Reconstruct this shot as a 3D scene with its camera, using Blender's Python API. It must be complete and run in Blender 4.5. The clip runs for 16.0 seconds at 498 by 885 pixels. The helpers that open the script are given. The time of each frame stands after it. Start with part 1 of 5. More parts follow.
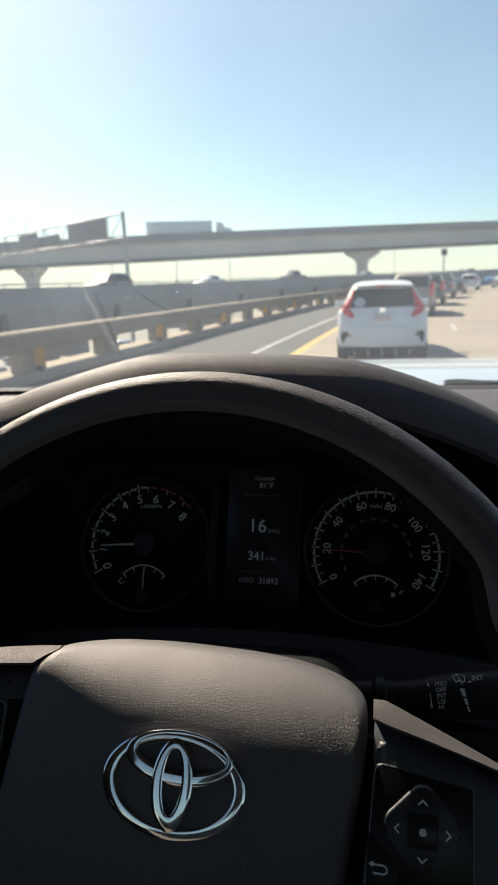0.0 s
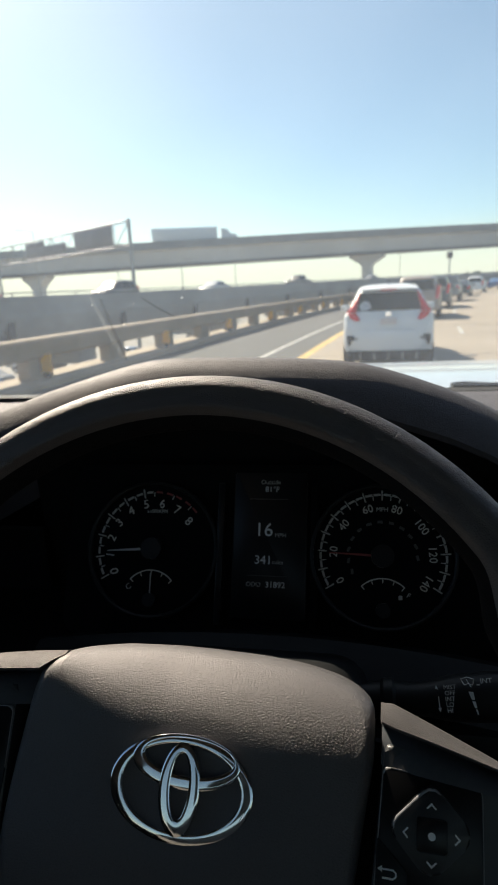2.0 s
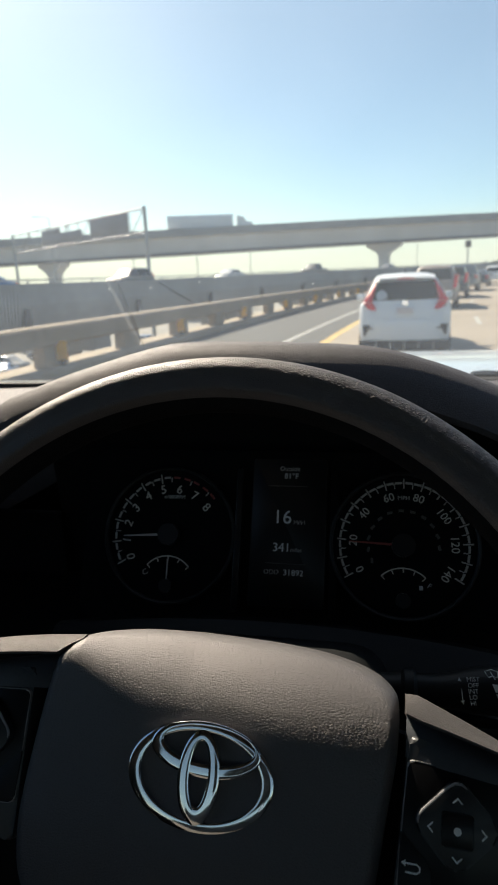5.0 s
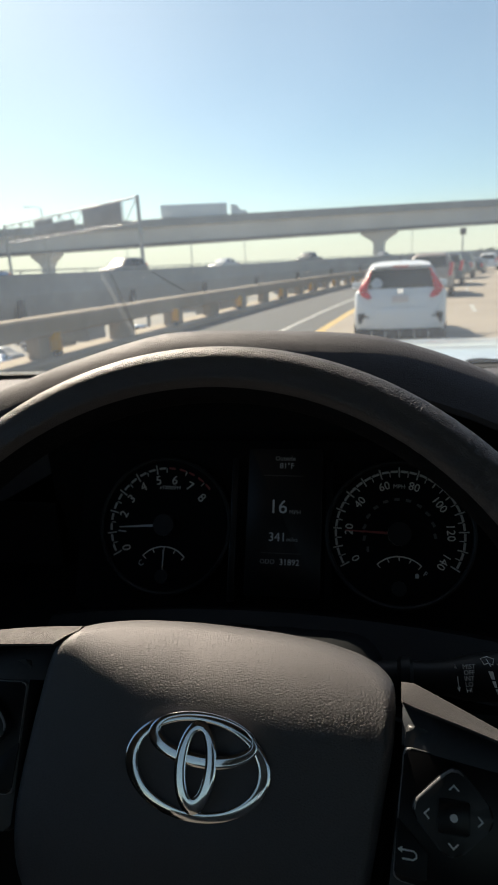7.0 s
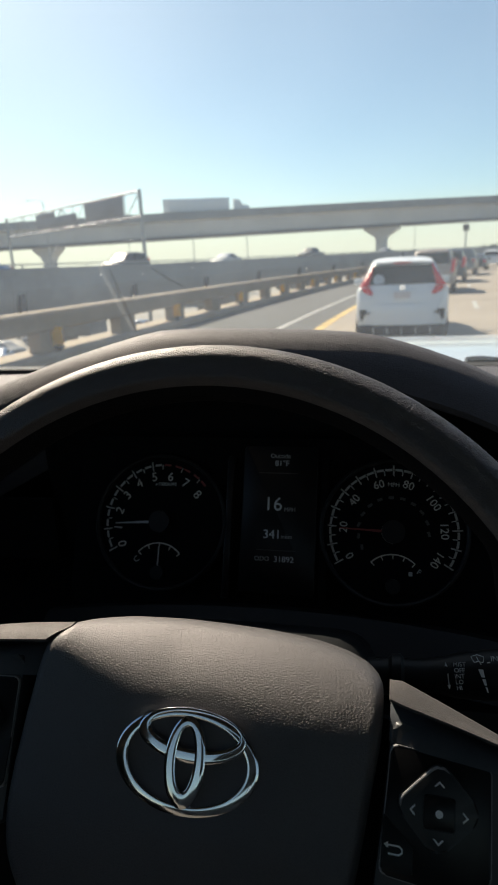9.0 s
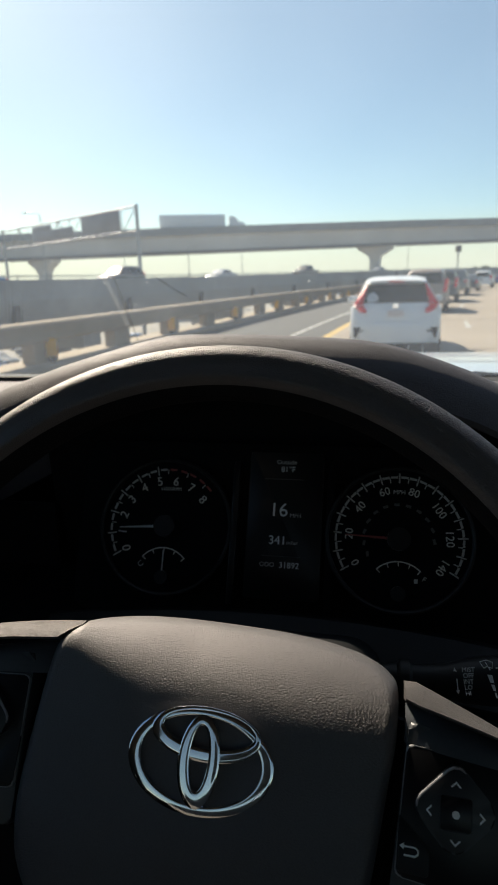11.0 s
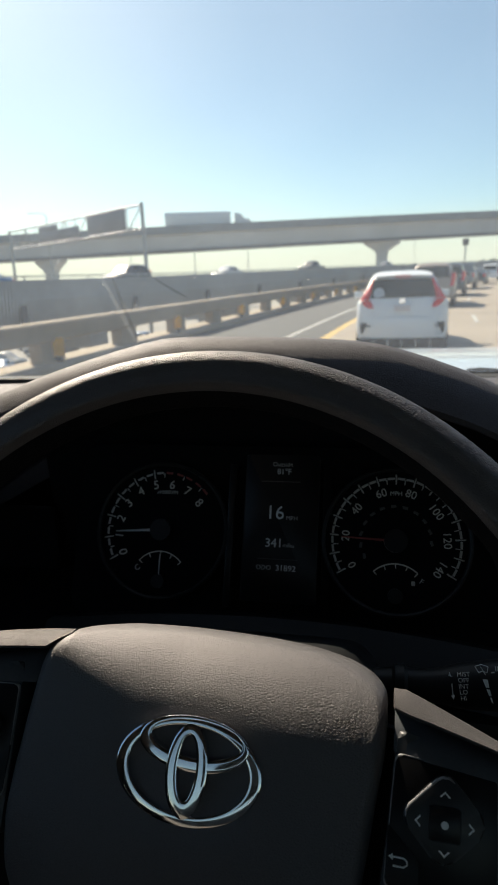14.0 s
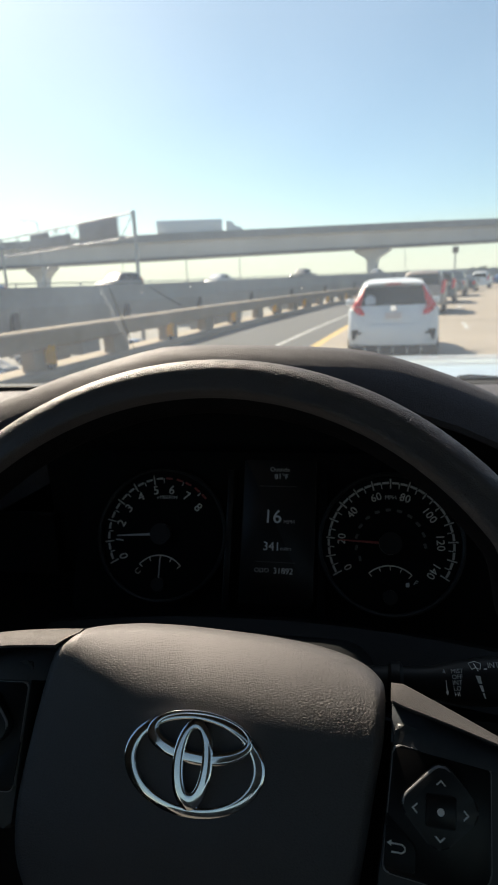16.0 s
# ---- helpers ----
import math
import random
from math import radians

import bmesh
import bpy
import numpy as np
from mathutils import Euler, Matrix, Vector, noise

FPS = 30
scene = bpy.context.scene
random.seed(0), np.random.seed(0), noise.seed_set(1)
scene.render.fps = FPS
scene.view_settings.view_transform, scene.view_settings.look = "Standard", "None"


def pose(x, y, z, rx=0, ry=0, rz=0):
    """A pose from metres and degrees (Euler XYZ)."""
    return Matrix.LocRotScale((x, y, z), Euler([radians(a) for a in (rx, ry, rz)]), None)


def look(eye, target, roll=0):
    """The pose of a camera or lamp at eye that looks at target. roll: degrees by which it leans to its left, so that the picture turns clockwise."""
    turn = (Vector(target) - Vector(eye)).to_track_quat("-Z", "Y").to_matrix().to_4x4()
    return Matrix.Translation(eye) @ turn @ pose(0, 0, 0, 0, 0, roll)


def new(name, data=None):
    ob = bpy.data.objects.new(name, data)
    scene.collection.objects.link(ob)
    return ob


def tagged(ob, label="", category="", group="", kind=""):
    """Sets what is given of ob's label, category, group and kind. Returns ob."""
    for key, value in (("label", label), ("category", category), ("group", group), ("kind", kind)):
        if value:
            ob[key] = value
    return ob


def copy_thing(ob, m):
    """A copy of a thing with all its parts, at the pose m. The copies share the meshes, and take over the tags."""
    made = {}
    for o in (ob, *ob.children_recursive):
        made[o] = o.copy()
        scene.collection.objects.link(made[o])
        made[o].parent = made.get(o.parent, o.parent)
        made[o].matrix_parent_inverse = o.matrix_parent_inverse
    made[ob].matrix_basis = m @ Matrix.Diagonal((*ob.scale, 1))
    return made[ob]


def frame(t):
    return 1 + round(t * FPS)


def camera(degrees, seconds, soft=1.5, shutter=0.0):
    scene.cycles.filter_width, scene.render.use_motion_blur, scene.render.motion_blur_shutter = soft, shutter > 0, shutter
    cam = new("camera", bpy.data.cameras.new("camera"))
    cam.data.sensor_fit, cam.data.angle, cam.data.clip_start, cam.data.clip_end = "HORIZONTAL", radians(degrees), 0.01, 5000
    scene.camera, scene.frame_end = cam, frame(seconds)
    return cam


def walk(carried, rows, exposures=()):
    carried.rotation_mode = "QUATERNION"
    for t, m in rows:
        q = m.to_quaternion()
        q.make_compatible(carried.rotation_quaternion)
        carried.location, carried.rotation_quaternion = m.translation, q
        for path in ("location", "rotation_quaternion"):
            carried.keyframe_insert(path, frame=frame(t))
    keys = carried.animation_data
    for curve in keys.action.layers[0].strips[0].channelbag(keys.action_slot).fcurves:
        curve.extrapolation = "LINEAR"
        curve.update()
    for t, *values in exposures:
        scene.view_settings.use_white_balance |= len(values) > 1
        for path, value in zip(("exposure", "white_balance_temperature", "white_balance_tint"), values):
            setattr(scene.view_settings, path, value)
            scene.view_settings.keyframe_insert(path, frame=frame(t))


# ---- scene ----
# seconds, place of the eye, yaw, pitch, roll
PATH = [
    (0, 0.0834, -0.2175, 1.5547, 9.86, -14.76, 2.05),
    (0.5, 0.0867, -0.2166, 1.5550, 10.44, -14.69, 2.19),
    (1, 0.0902, -0.2179, 1.5577, 10.57, -14.56, 2.31),
    (1.5, 0.0856, -0.2166, 1.5547, 10.43, -14.68, 2.49),
    (2, 0.0849, -0.2179, 1.5539, 10.38, -14.26, 2.76),
    (2.5, 0.0798, -0.2165, 1.5520, 10.76, -14.41, 2.59),
    (3, 0.0807, -0.2134, 1.5506, 11.19, -14.39, 2.54),
    (3.5, 0.0773, -0.2135, 1.5511, 11.74, -14.73, 2.03),
    (4, 0.0806, -0.2108, 1.5512, 11.98, -15.04, 2.24),
    (4.5, 0.0783, -0.2122, 1.5499, 11.92, -15.15, 2.33),
    (7, 0.0788, -0.2097, 1.5486, 11.28, -16.22, 2.82),
    (7.5, 0.0816, -0.2103, 1.5503, 11.51, -16.55, 2.70),
    (8, 0.0815, -0.2092, 1.5501, 11.58, -16.47, 2.56),
    (8.5, 0.0797, -0.2114, 1.5499, 11.66, -16.55, 2.49),
    (9, 0.0838, -0.2101, 1.5504, 11.47, -16.63, 2.50),
    (11.5, 0.0702, -0.2173, 1.5426, 11.05, -15.05, 1.20),
    (12, 0.0760, -0.2159, 1.5465, 11.74, -15.61, 1.40),
    (12.5, 0.0768, -0.2181, 1.5494, 11.96, -15.65, 1.39),
    (13, 0.0800, -0.2177, 1.5506, 11.88, -15.40, 1.58),
    (13.5, 0.0800, -0.2145, 1.5486, 11.70, -15.11, 1.88),
    (14, 0.0818, -0.2106, 1.5470, 11.55, -15.48, 2.22),
    (14.5, 0.0854, -0.2136, 1.5512, 11.63, -15.66, 2.51),
    (15, 0.0862, -0.2101, 1.5507, 11.43, -15.70, 2.57),
    (15.5, 0.0824, -0.2154, 1.5494, 10.94, -15.30, 2.24),
    (16, 0.0796, -0.2239, 1.5496, 10.79, -14.85, 2.23),
]

cam = camera(45.0, 16.0)
cam.data.dof.use_dof = True
cam.data.dof.focus_distance = 0.35
cam.data.dof.aperture_fstop = 20.0
walk(cam, [(t, pose(x, y, z, 90 + pitch, roll, yaw)) for t, x, y, z, yaw, pitch, roll in PATH], 
     [(0, 0.89, 7500, -5), (4.7, 0.86, 7500, -5), (7, 0.74, 7500, -5), (13.5, 0.74, 7500, -5), (14.5, 0.84, 7500, -5), (16, 0.86, 7500, -5)])

# ---------------------------------------------------------------- sky and sun
SUN_AZ, SUN_EL = 40.0, 40.5          # degrees to the left of the truck's heading, degrees above the horizon
world = bpy.data.worlds.new("sky")
scene.world = world
world.use_nodes = True
wn = world.node_tree.nodes
sky = wn.new("ShaderNodeTexSky")
sky.sky_type, sky.sun_disc = "NISHITA", False
sky.sun_elevation, sky.sun_rotation = radians(SUN_EL), radians(-SUN_AZ)
sky.altitude, sky.air_density, sky.dust_density, sky.ozone_density = 20, 0.80, 0.85, 4.5
wn["Background"].inputs["Strength"].default_value = 0.084
world.node_tree.links.new(sky.outputs[0], wn["Background"].inputs["Color"])
sun = new("sun", bpy.data.lights.new("sun", "SUN"))
sun.data.energy, sun.data.angle, sun.data.color = 5.0, radians(0.55), (1.0, 0.870, 0.85)
sun_dir = Vector((-math.sin(radians(SUN_AZ)) * math.cos(radians(SUN_EL)),
                  math.cos(radians(SUN_AZ)) * math.cos(radians(SUN_EL)), math.sin(radians(SUN_EL))))
sun.matrix_world = look(sun_dir * 50, (0, 0, 0))


# ---------------------------------------------------------------- materials
def material(name, color, rough=0.5, metal=0.0, vary=0.25, scale=8.0, bump=0.0, bump_scale=60.0, emit=0.0, coat=0.0,
             spec=0.5, second=None, object_random=0.0):
    """Principled paint with colour variation at two scales and a fine relief."""
    m = bpy.data.materials.new(name)
    m.use_nodes = True
    nt = m.node_tree
    N, L = nt.nodes, nt.links
    p = N["Principled BSDF"]
    p.inputs["Metallic"].default_value = metal
    p.inputs["Specular IOR Level"].default_value = spec
    p.inputs["Coat Weight"].default_value = coat
    tc = N.new("ShaderNodeTexCoord")
    n1, n2 = N.new("ShaderNodeTexNoise"), N.new("ShaderNodeTexNoise")
    n1.inputs["Scale"].default_value, n2.inputs["Scale"].default_value = scale, scale * 9.3
    n1.inputs["Detail"].default_value = n2.inputs["Detail"].default_value = 4
    for q in (n1, n2):
        L.new(tc.outputs["Object"], q.inputs["Vector"])
    mx = N.new("ShaderNodeMath")
    mx.operation = "MULTIPLY_ADD"
    L.new(n2.outputs["Fac"], mx.inputs[0])
    mx.inputs[1].default_value = 0.45
    L.new(n1.outputs["Fac"], mx.inputs[2])
    ramp = N.new("ShaderNodeValToRGB")
    lo = [max(0, c * (1 - vary)) for c in color]
    hi = [min(1, c * (1 + vary)) for c in (second or color)]
    ramp.color_ramp.elements[0].position, ramp.color_ramp.elements[1].position = 0.42, 1.0
    ramp.color_ramp.elements[0].color, ramp.color_ramp.elements[1].color = (*lo, 1), (*hi, 1)
    L.new(mx.outputs[0], ramp.inputs["Fac"])
    last = ramp.outputs["Color"]
    if object_random:
        oi, hs = N.new("ShaderNodeObjectInfo"), N.new("ShaderNodeHueSaturation")
        mr = N.new("ShaderNodeMapRange")
        mr.inputs["To Min"].default_value, mr.inputs["To Max"].default_value = 1 - object_random, 1 + object_random
        L.new(oi.outputs["Random"], mr.inputs["Value"])
        L.new(mr.outputs["Result"], hs.inputs["Value"])
        L.new(last, hs.inputs["Color"])
        last = hs.outputs["Color"]
    L.new(last, p.inputs["Base Color"])
    rr = N.new("ShaderNodeMapRange")
    rr.inputs["To Min"].default_value, rr.inputs["To Max"].default_value = max(0.02, rough * 0.85), min(1, rough * 1.15)
    L.new(n1.outputs["Fac"], rr.inputs["Value"])
    L.new(rr.outputs["Result"], p.inputs["Roughness"])
    if bump:
        nb, b = N.new("ShaderNodeTexNoise"), N.new("ShaderNodeBump")
        nb.inputs["Scale"].default_value, nb.inputs["Detail"].default_value = bump_scale, 3
        L.new(tc.outputs["Object"], nb.inputs["Vector"])
        b.inputs["Strength"].default_value, b.inputs["Distance"].default_value = bump, 0.3 / bump_scale
        L.new(nb.outputs["Fac"], b.inputs["Height"])
        L.new(b.outputs["Normal"], p.inputs["Normal"])
    if emit:
        p.inputs["Emission Color"].default_value = (*color, 1)
        p.inputs["Emission Strength"].default_value = emit
    return m


def grained(name, color, rough, cell, depth, wrinkle=0.5, spec=0.5):
    """Moulded leather grain: small cells between fine wandering creases."""
    m = bpy.data.materials.new(name)
    m.use_nodes = True
    N, L = m.node_tree.nodes, m.node_tree.links
    p = N["Principled BSDF"]
    p.inputs["Specular IOR Level"].default_value, p.inputs["IOR"].default_value = spec, 1.75
    p.inputs["Specular Tint"].default_value = (1.0, 0.93, 0.95, 1)
    tc, nz, mixv, vo = (N.new("ShaderNodeTexCoord"), N.new("ShaderNodeTexNoise"), N.new("ShaderNodeVectorMath"),
                        N.new("ShaderNodeTexVoronoi"))
    nz.inputs["Scale"].default_value, nz.inputs["Detail"].default_value = 0.55 / cell, 3
    L.new(tc.outputs["Object"], nz.inputs["Vector"])
    mixv.operation = "MULTIPLY_ADD"
    mixv.inputs[1].default_value = (cell * wrinkle * 2,) * 3
    L.new(nz.outputs["Color"], mixv.inputs[0])
    L.new(tc.outputs["Object"], mixv.inputs[2])
    vo.feature = "DISTANCE_TO_EDGE"
    vo.inputs["Scale"].default_value = 1.0 / cell
    L.new(mixv.outputs[0], vo.inputs["Vector"])
    mr = N.new("ShaderNodeMapRange")
    mr.inputs["From Max"].default_value = 0.16
    mr.interpolation_type = "SMOOTHSTEP"
    L.new(vo.outputs["Distance"], mr.inputs["Value"])
    fine = N.new("ShaderNodeTexNoise")
    fine.inputs["Scale"].default_value, fine.inputs["Detail"].default_value = 2.2 / cell, 3
    L.new(tc.outputs["Object"], fine.inputs["Vector"])
    add = N.new("ShaderNodeMath")
    add.operation = "MULTIPLY_ADD"
    add.inputs[1].default_value = 0.5
    L.new(fine.outputs["Fac"], add.inputs[0])
    L.new(mr.outputs["Result"], add.inputs[2])
    b = N.new("ShaderNodeBump")
    b.inputs["Strength"].default_value, b.inputs["Distance"].default_value = 1.0, depth
    L.new(add.outputs[0], b.inputs["Height"])
    L.new(b.outputs["Normal"], p.inputs["Normal"])
    big, ramp = N.new("ShaderNodeTexNoise"), N.new("ShaderNodeValToRGB")
    big.inputs["Scale"].default_value, big.inputs["Detail"].default_value = 22, 5
    L.new(tc.outputs["Object"], big.inputs["Vector"])
    ramp.color_ramp.elements[0].position, ramp.color_ramp.elements[1].position = 0.3, 0.75
    ramp.color_ramp.elements[0].color = (*[c * 0.85 for c in color], 1)
    ramp.color_ramp.elements[1].color = (*[c * 1.15 for c in color], 1)
    L.new(big.outputs["Fac"], ramp.inputs["Fac"])
    L.new(ramp.outputs["Color"], p.inputs["Base Color"])
    rm = N.new("ShaderNodeMapRange")
    rm.inputs["To Min"].default_value, rm.inputs["To Max"].default_value = rough * 1.15, rough * 0.85
    L.new(mr.outputs["Result"], rm.inputs["Value"])
    L.new(rm.outputs["Result"], p.inputs["Roughness"])
    return m


def dusty_glass(name, dust):
    """Thin clear pane: see-through, mirror gloss by angle, and an uneven film for dust and outdoor haze."""
    m = bpy.data.materials.new(name)
    m.use_nodes = True
    N, L = m.node_tree.nodes, m.node_tree.links
    N.remove(N["Principled BSDF"])
    out = N["Material Output"]
    tr, gl, mix = N.new("ShaderNodeBsdfTransparent"), N.new("ShaderNodeBsdfGlossy"), N.new("ShaderNodeMixShader")
    tr.inputs["Color"].default_value = (0.965, 0.97, 0.955, 1)
    gl.inputs["Roughness"].default_value = 0.02
    fr = N.new("ShaderNodeFresnel")
    fr.inputs["IOR"].default_value = 1.25
    L.new(fr.outputs[0], mix.inputs[0])
    L.new(tr.outputs[0], mix.inputs[1])
    L.new(gl.outputs[0], mix.inputs[2])
    # bluish film: dust on the glass, plus the haze outdoors put into its colour
    film, mix2 = N.new("ShaderNodeBsdfTranslucent"), N.new("ShaderNodeMixShader")
    film.inputs["Color"].default_value = (0.68, 0.77, 0.92, 1)
    tc, nz, mr = N.new("ShaderNodeTexCoord"), N.new("ShaderNodeTexNoise"), N.new("ShaderNodeMapRange")
    nz.inputs["Scale"].default_value, nz.inputs["Detail"].default_value = 5, 6
    L.new(tc.outputs["Object"], nz.inputs["Vector"])
    mr.inputs["From Min"].default_value, mr.inputs["From Max"].default_value = 0.3, 0.7
    mr.inputs["To Min"].default_value, mr.inputs["To Max"].default_value = dust * 0.7, dust * 1.3
    L.new(nz.outputs["Fac"], mr.inputs["Value"])
    L.new(mr.outputs["Result"], mix2.inputs[0])
    L.new(mix.outputs[0], mix2.inputs[1])
    L.new(film.outputs[0], mix2.inputs[2])
    L.new(mix2.outputs[0], out.inputs["Surface"])
    return m


RIM_GRAIN = grained("rim_grain", (0.018, 0.0176, 0.0205), 0.56, 0.0009, 0.00004, 0.9, 0.7)
PAD_GRAIN = grained("pad_grain", (0.040, 0.040, 0.042), 0.60, 0.0008, 0.00005, 1.1, 0.7)
LIP_GRAIN = grained("lip_grain", (0.040, 0.037, 0.035), 0.74, 0.0011, 0.00009, 1.1, 0.5)
DASH_GRAIN = grained("dash_grain", (0.038, 0.038, 0.047), 0.72, 0.0018, 0.00013, 0.9, 0.5)
SATIN = material("satin_black_plastic", (0.012, 0.013, 0.014), 0.45, vary=0.2, scale=40, bump=0.05, bump_scale=900, spec=0.25)
SATIN_GREY = material("satin_dark_plastic", (0.040, 0.042, 0.046), 0.40, vary=0.2, scale=40, bump=0.05, bump_scale=900)
SATIN_BLUE = material("satin_slate_plastic", (0.060, 0.065, 0.074), 0.30, vary=0.2, scale=40, bump=0.05, bump_scale=900)
# pale tone painted in for the light caught along switch edges
EDGE_GLINT = material("edge_glint", (0.22, 0.22, 0.23), 0.3, vary=0.3, scale=120)
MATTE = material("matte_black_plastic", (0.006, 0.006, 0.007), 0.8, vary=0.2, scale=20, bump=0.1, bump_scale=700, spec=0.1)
KEY_BLACK = material("key_black_plastic", (0.014, 0.0145, 0.016), 0.38, vary=0.2, scale=40, bump=0.05, bump_scale=900, spec=0.5)
GLOSS = material("gloss_black_plastic", (0.008, 0.008, 0.009), 0.3, vary=0.2, scale=30, spec=0.25)
CHROME = material("chrome", (0.80, 0.80, 0.81), 0.06, 1.0, vary=0.04, scale=30)
DIAL = material("dial_black", (0.004, 0.004, 0.0045), 0.7, vary=0.2, scale=60, spec=0.06)
INK = material("printed_white", (0.85, 0.85, 0.83), 0.6, vary=0.08, scale=90)
BACKLIT = material("backlit_white", (0.34, 0.35, 0.36), 0.6, vary=0.05, scale=90, emit=0.022)
BACKLIT_DIM = material("backlit_grey", (0.30, 0.31, 0.33), 0.6, vary=0.05, scale=90, emit=0.008)
BACKLIT_TICK = material("backlit_tick", (0.25, 0.26, 0.27), 0.6, vary=0.05, scale=90, emit=0.014)
SCREEN_TEXT = material("display_white", (0.40, 0.44, 0.50), 0.6, vary=0.05, scale=90, emit=0.022)
NEEDLE_RED = material("needle_red", (0.16, 0.02, 0.018), 0.5, vary=0.1, scale=90, emit=0.003)
WINDSCREEN = dusty_glass("windscreen_glass", 0.062)
HEADLINER = material("headliner_cloth", (0.055, 0.058, 0.064), 0.9, vary=0.1, scale=30, bump=0.2, bump_scale=900)
TRIM_DARK = material("cab_trim", (0.022, 0.023, 0.025), 0.8, vary=0.15, scale=25, bump=0.15, bump_scale=600)
TRUCK_WHITE = material("truck_paint", (0.50, 0.54, 0.58), 0.3, vary=0.05, scale=4, coat=0.6)


# ---------------------------------------------------------------- mesh helpers
def finish(name, bm, mat, parent=None, smooth=True, m=None):
    bmesh.ops.recalc_face_normals(bm, faces=bm.faces[:])
    me = bpy.data.meshes.new(name)
    bm.to_mesh(me)
    bm.free()
    if smooth:
        me.shade_smooth()
        me.set_sharp_from_angle(angle=radians(38))
    if mat:
        me.materials.append(mat)
    ob = new(name, me)
    if parent:
        ob.parent = parent
    if m is not None:
        ob.matrix_basis = m
    return ob


def part(name, bm, mat, parent, label="", m=None, smooth=True):
    ob = finish(name, bm, mat, parent, smooth, m)
    if label:
        tagged(ob, label)
    return ob


def thing(name, label, category, m=None, group="", kind=""):
    ob = new(name)
    ob.empty_display_size = 0.1
    if m is not None:
        ob.matrix_basis = m
    return tagged(ob, label, category, group, kind)


def box(x0, x1, y0, y1, z0, z1, bevel=0.0, bm=None, seg=2):
    bm2 = bmesh.new()
    bmesh.ops.create_cube(bm2, size=1, matrix=Matrix.LocRotScale(((x0 + x1) / 2, (y0 + y1) / 2, (z0 + z1) / 2), None,
                                                                 (abs(x1 - x0), abs(y1 - y0), abs(z1 - z0))))
    if bevel:
        bmesh.ops.bevel(bm2, geom=bm2.edges[:], offset=bevel, segments=seg, affect="EDGES", profile=0.5)
    if bm is None:
        return bm2
    return merge(bm, bm2)


def merge(bm, other, m=None):
    me = bpy.data.meshes.new("tmp")
    other.to_mesh(me)
    other.free()
    if m is not None:
        me.transform(m)
    bm.from_mesh(me)
    bpy.data.meshes.remove(me)
    return bm


def tube(pts, r, sides=10, bm=None, caps=True, r1=None):
    """A round bar along pts, tapering from r to r1."""
    bm = bm or bmesh.new()
    pts = [Vector(p) for p in pts]
    rings = []
    up = Vector((0, 0, 1))
    for i, p in enumerate(pts):
        d = (pts[min(i + 1, len(pts) - 1)] - pts[max(i - 1, 0)]).normalized()
        a = d.cross(up if abs(d.dot(up)) < 0.95 else Vector((1, 0, 0))).normalized()
        b = d.cross(a)
        rad = r if r1 is None else r + (r1 - r) * i / (len(pts) - 1)
        rings.append([bm.verts.new(p + (a * math.cos(t) + b * math.sin(t)) * rad)
                      for t in (2 * math.pi * k / sides for k in range(sides))])
    for A, B in zip(rings, rings[1:]):
        for k in range(sides):
            bm.faces.new((A[k], A[(k + 1) % sides], B[(k + 1) % sides], B[k]))
    if caps:
        bm.faces.new(rings[0])
        bm.faces.new(rings[-1][::-1])
    return bm


def loft(rows, closed=False, bm=None, caps=False):
    """Skin rows of points, all of one length; closed: each row is a loop."""
    bm = bm or bmesh.new()
    V = [[bm.verts.new(p) for p in r] for r in rows]
    n = len(V[0])
    for A, B in zip(V, V[1:]):
        for k in range(n if closed else n - 1):
            bm.faces.new((A[k], A[(k + 1) % n], B[(k + 1) % n], B[k]))
    if caps:
        bm.faces.new(V[0])
        bm.faces.new(V[-1][::-1])
    return bm


def plate(outline, z0, z1, bevel=0.0, bm=None, seg=2):
    """A flat piece with that outline (x, y), from z0 up to z1, its upper edge rounded."""
    b2 = bmesh.new()
    top = [b2.verts.new((x, y, z1)) for x, y in outline]
    bot = [b2.verts.new((x, y, z0)) for x, y in outline]
    n = len(top)
    f = b2.faces.new(top)
    for k in range(n):
        b2.faces.new((bot[k], bot[(k + 1) % n], top[(k + 1) % n], top[k]))
    b2.faces.new(bot[::-1])
    if bevel:
        b2.edges.ensure_lookup_table()
        bmesh.ops.bevel(b2, geom=list(f.edges), offset=bevel, segments=seg, affect="EDGES", profile=0.5)
    if bm is None:
        return b2
    return merge(bm, b2)


def rounded(pts, r, steps=4):
    """The outline pts with its corners rounded by r."""
    out = []
    n = len(pts)
    for i in range(n):
        a, b, c = Vector(pts[i - 1]), Vector(pts[i]), Vector(pts[(i + 1) % n])
        k = min(r, (a - b).length * 0.45, (c - b).length * 0.45)
        p, q = b + (a - b).normalized() * k, b + (c - b).normalized() * k
        for s in range(steps + 1):
            t = s / steps
            v = p * (1 - t) ** 2 + b * 2 * t * (1 - t) + q * t * t
            out.append((v.x, v.y))
    return out


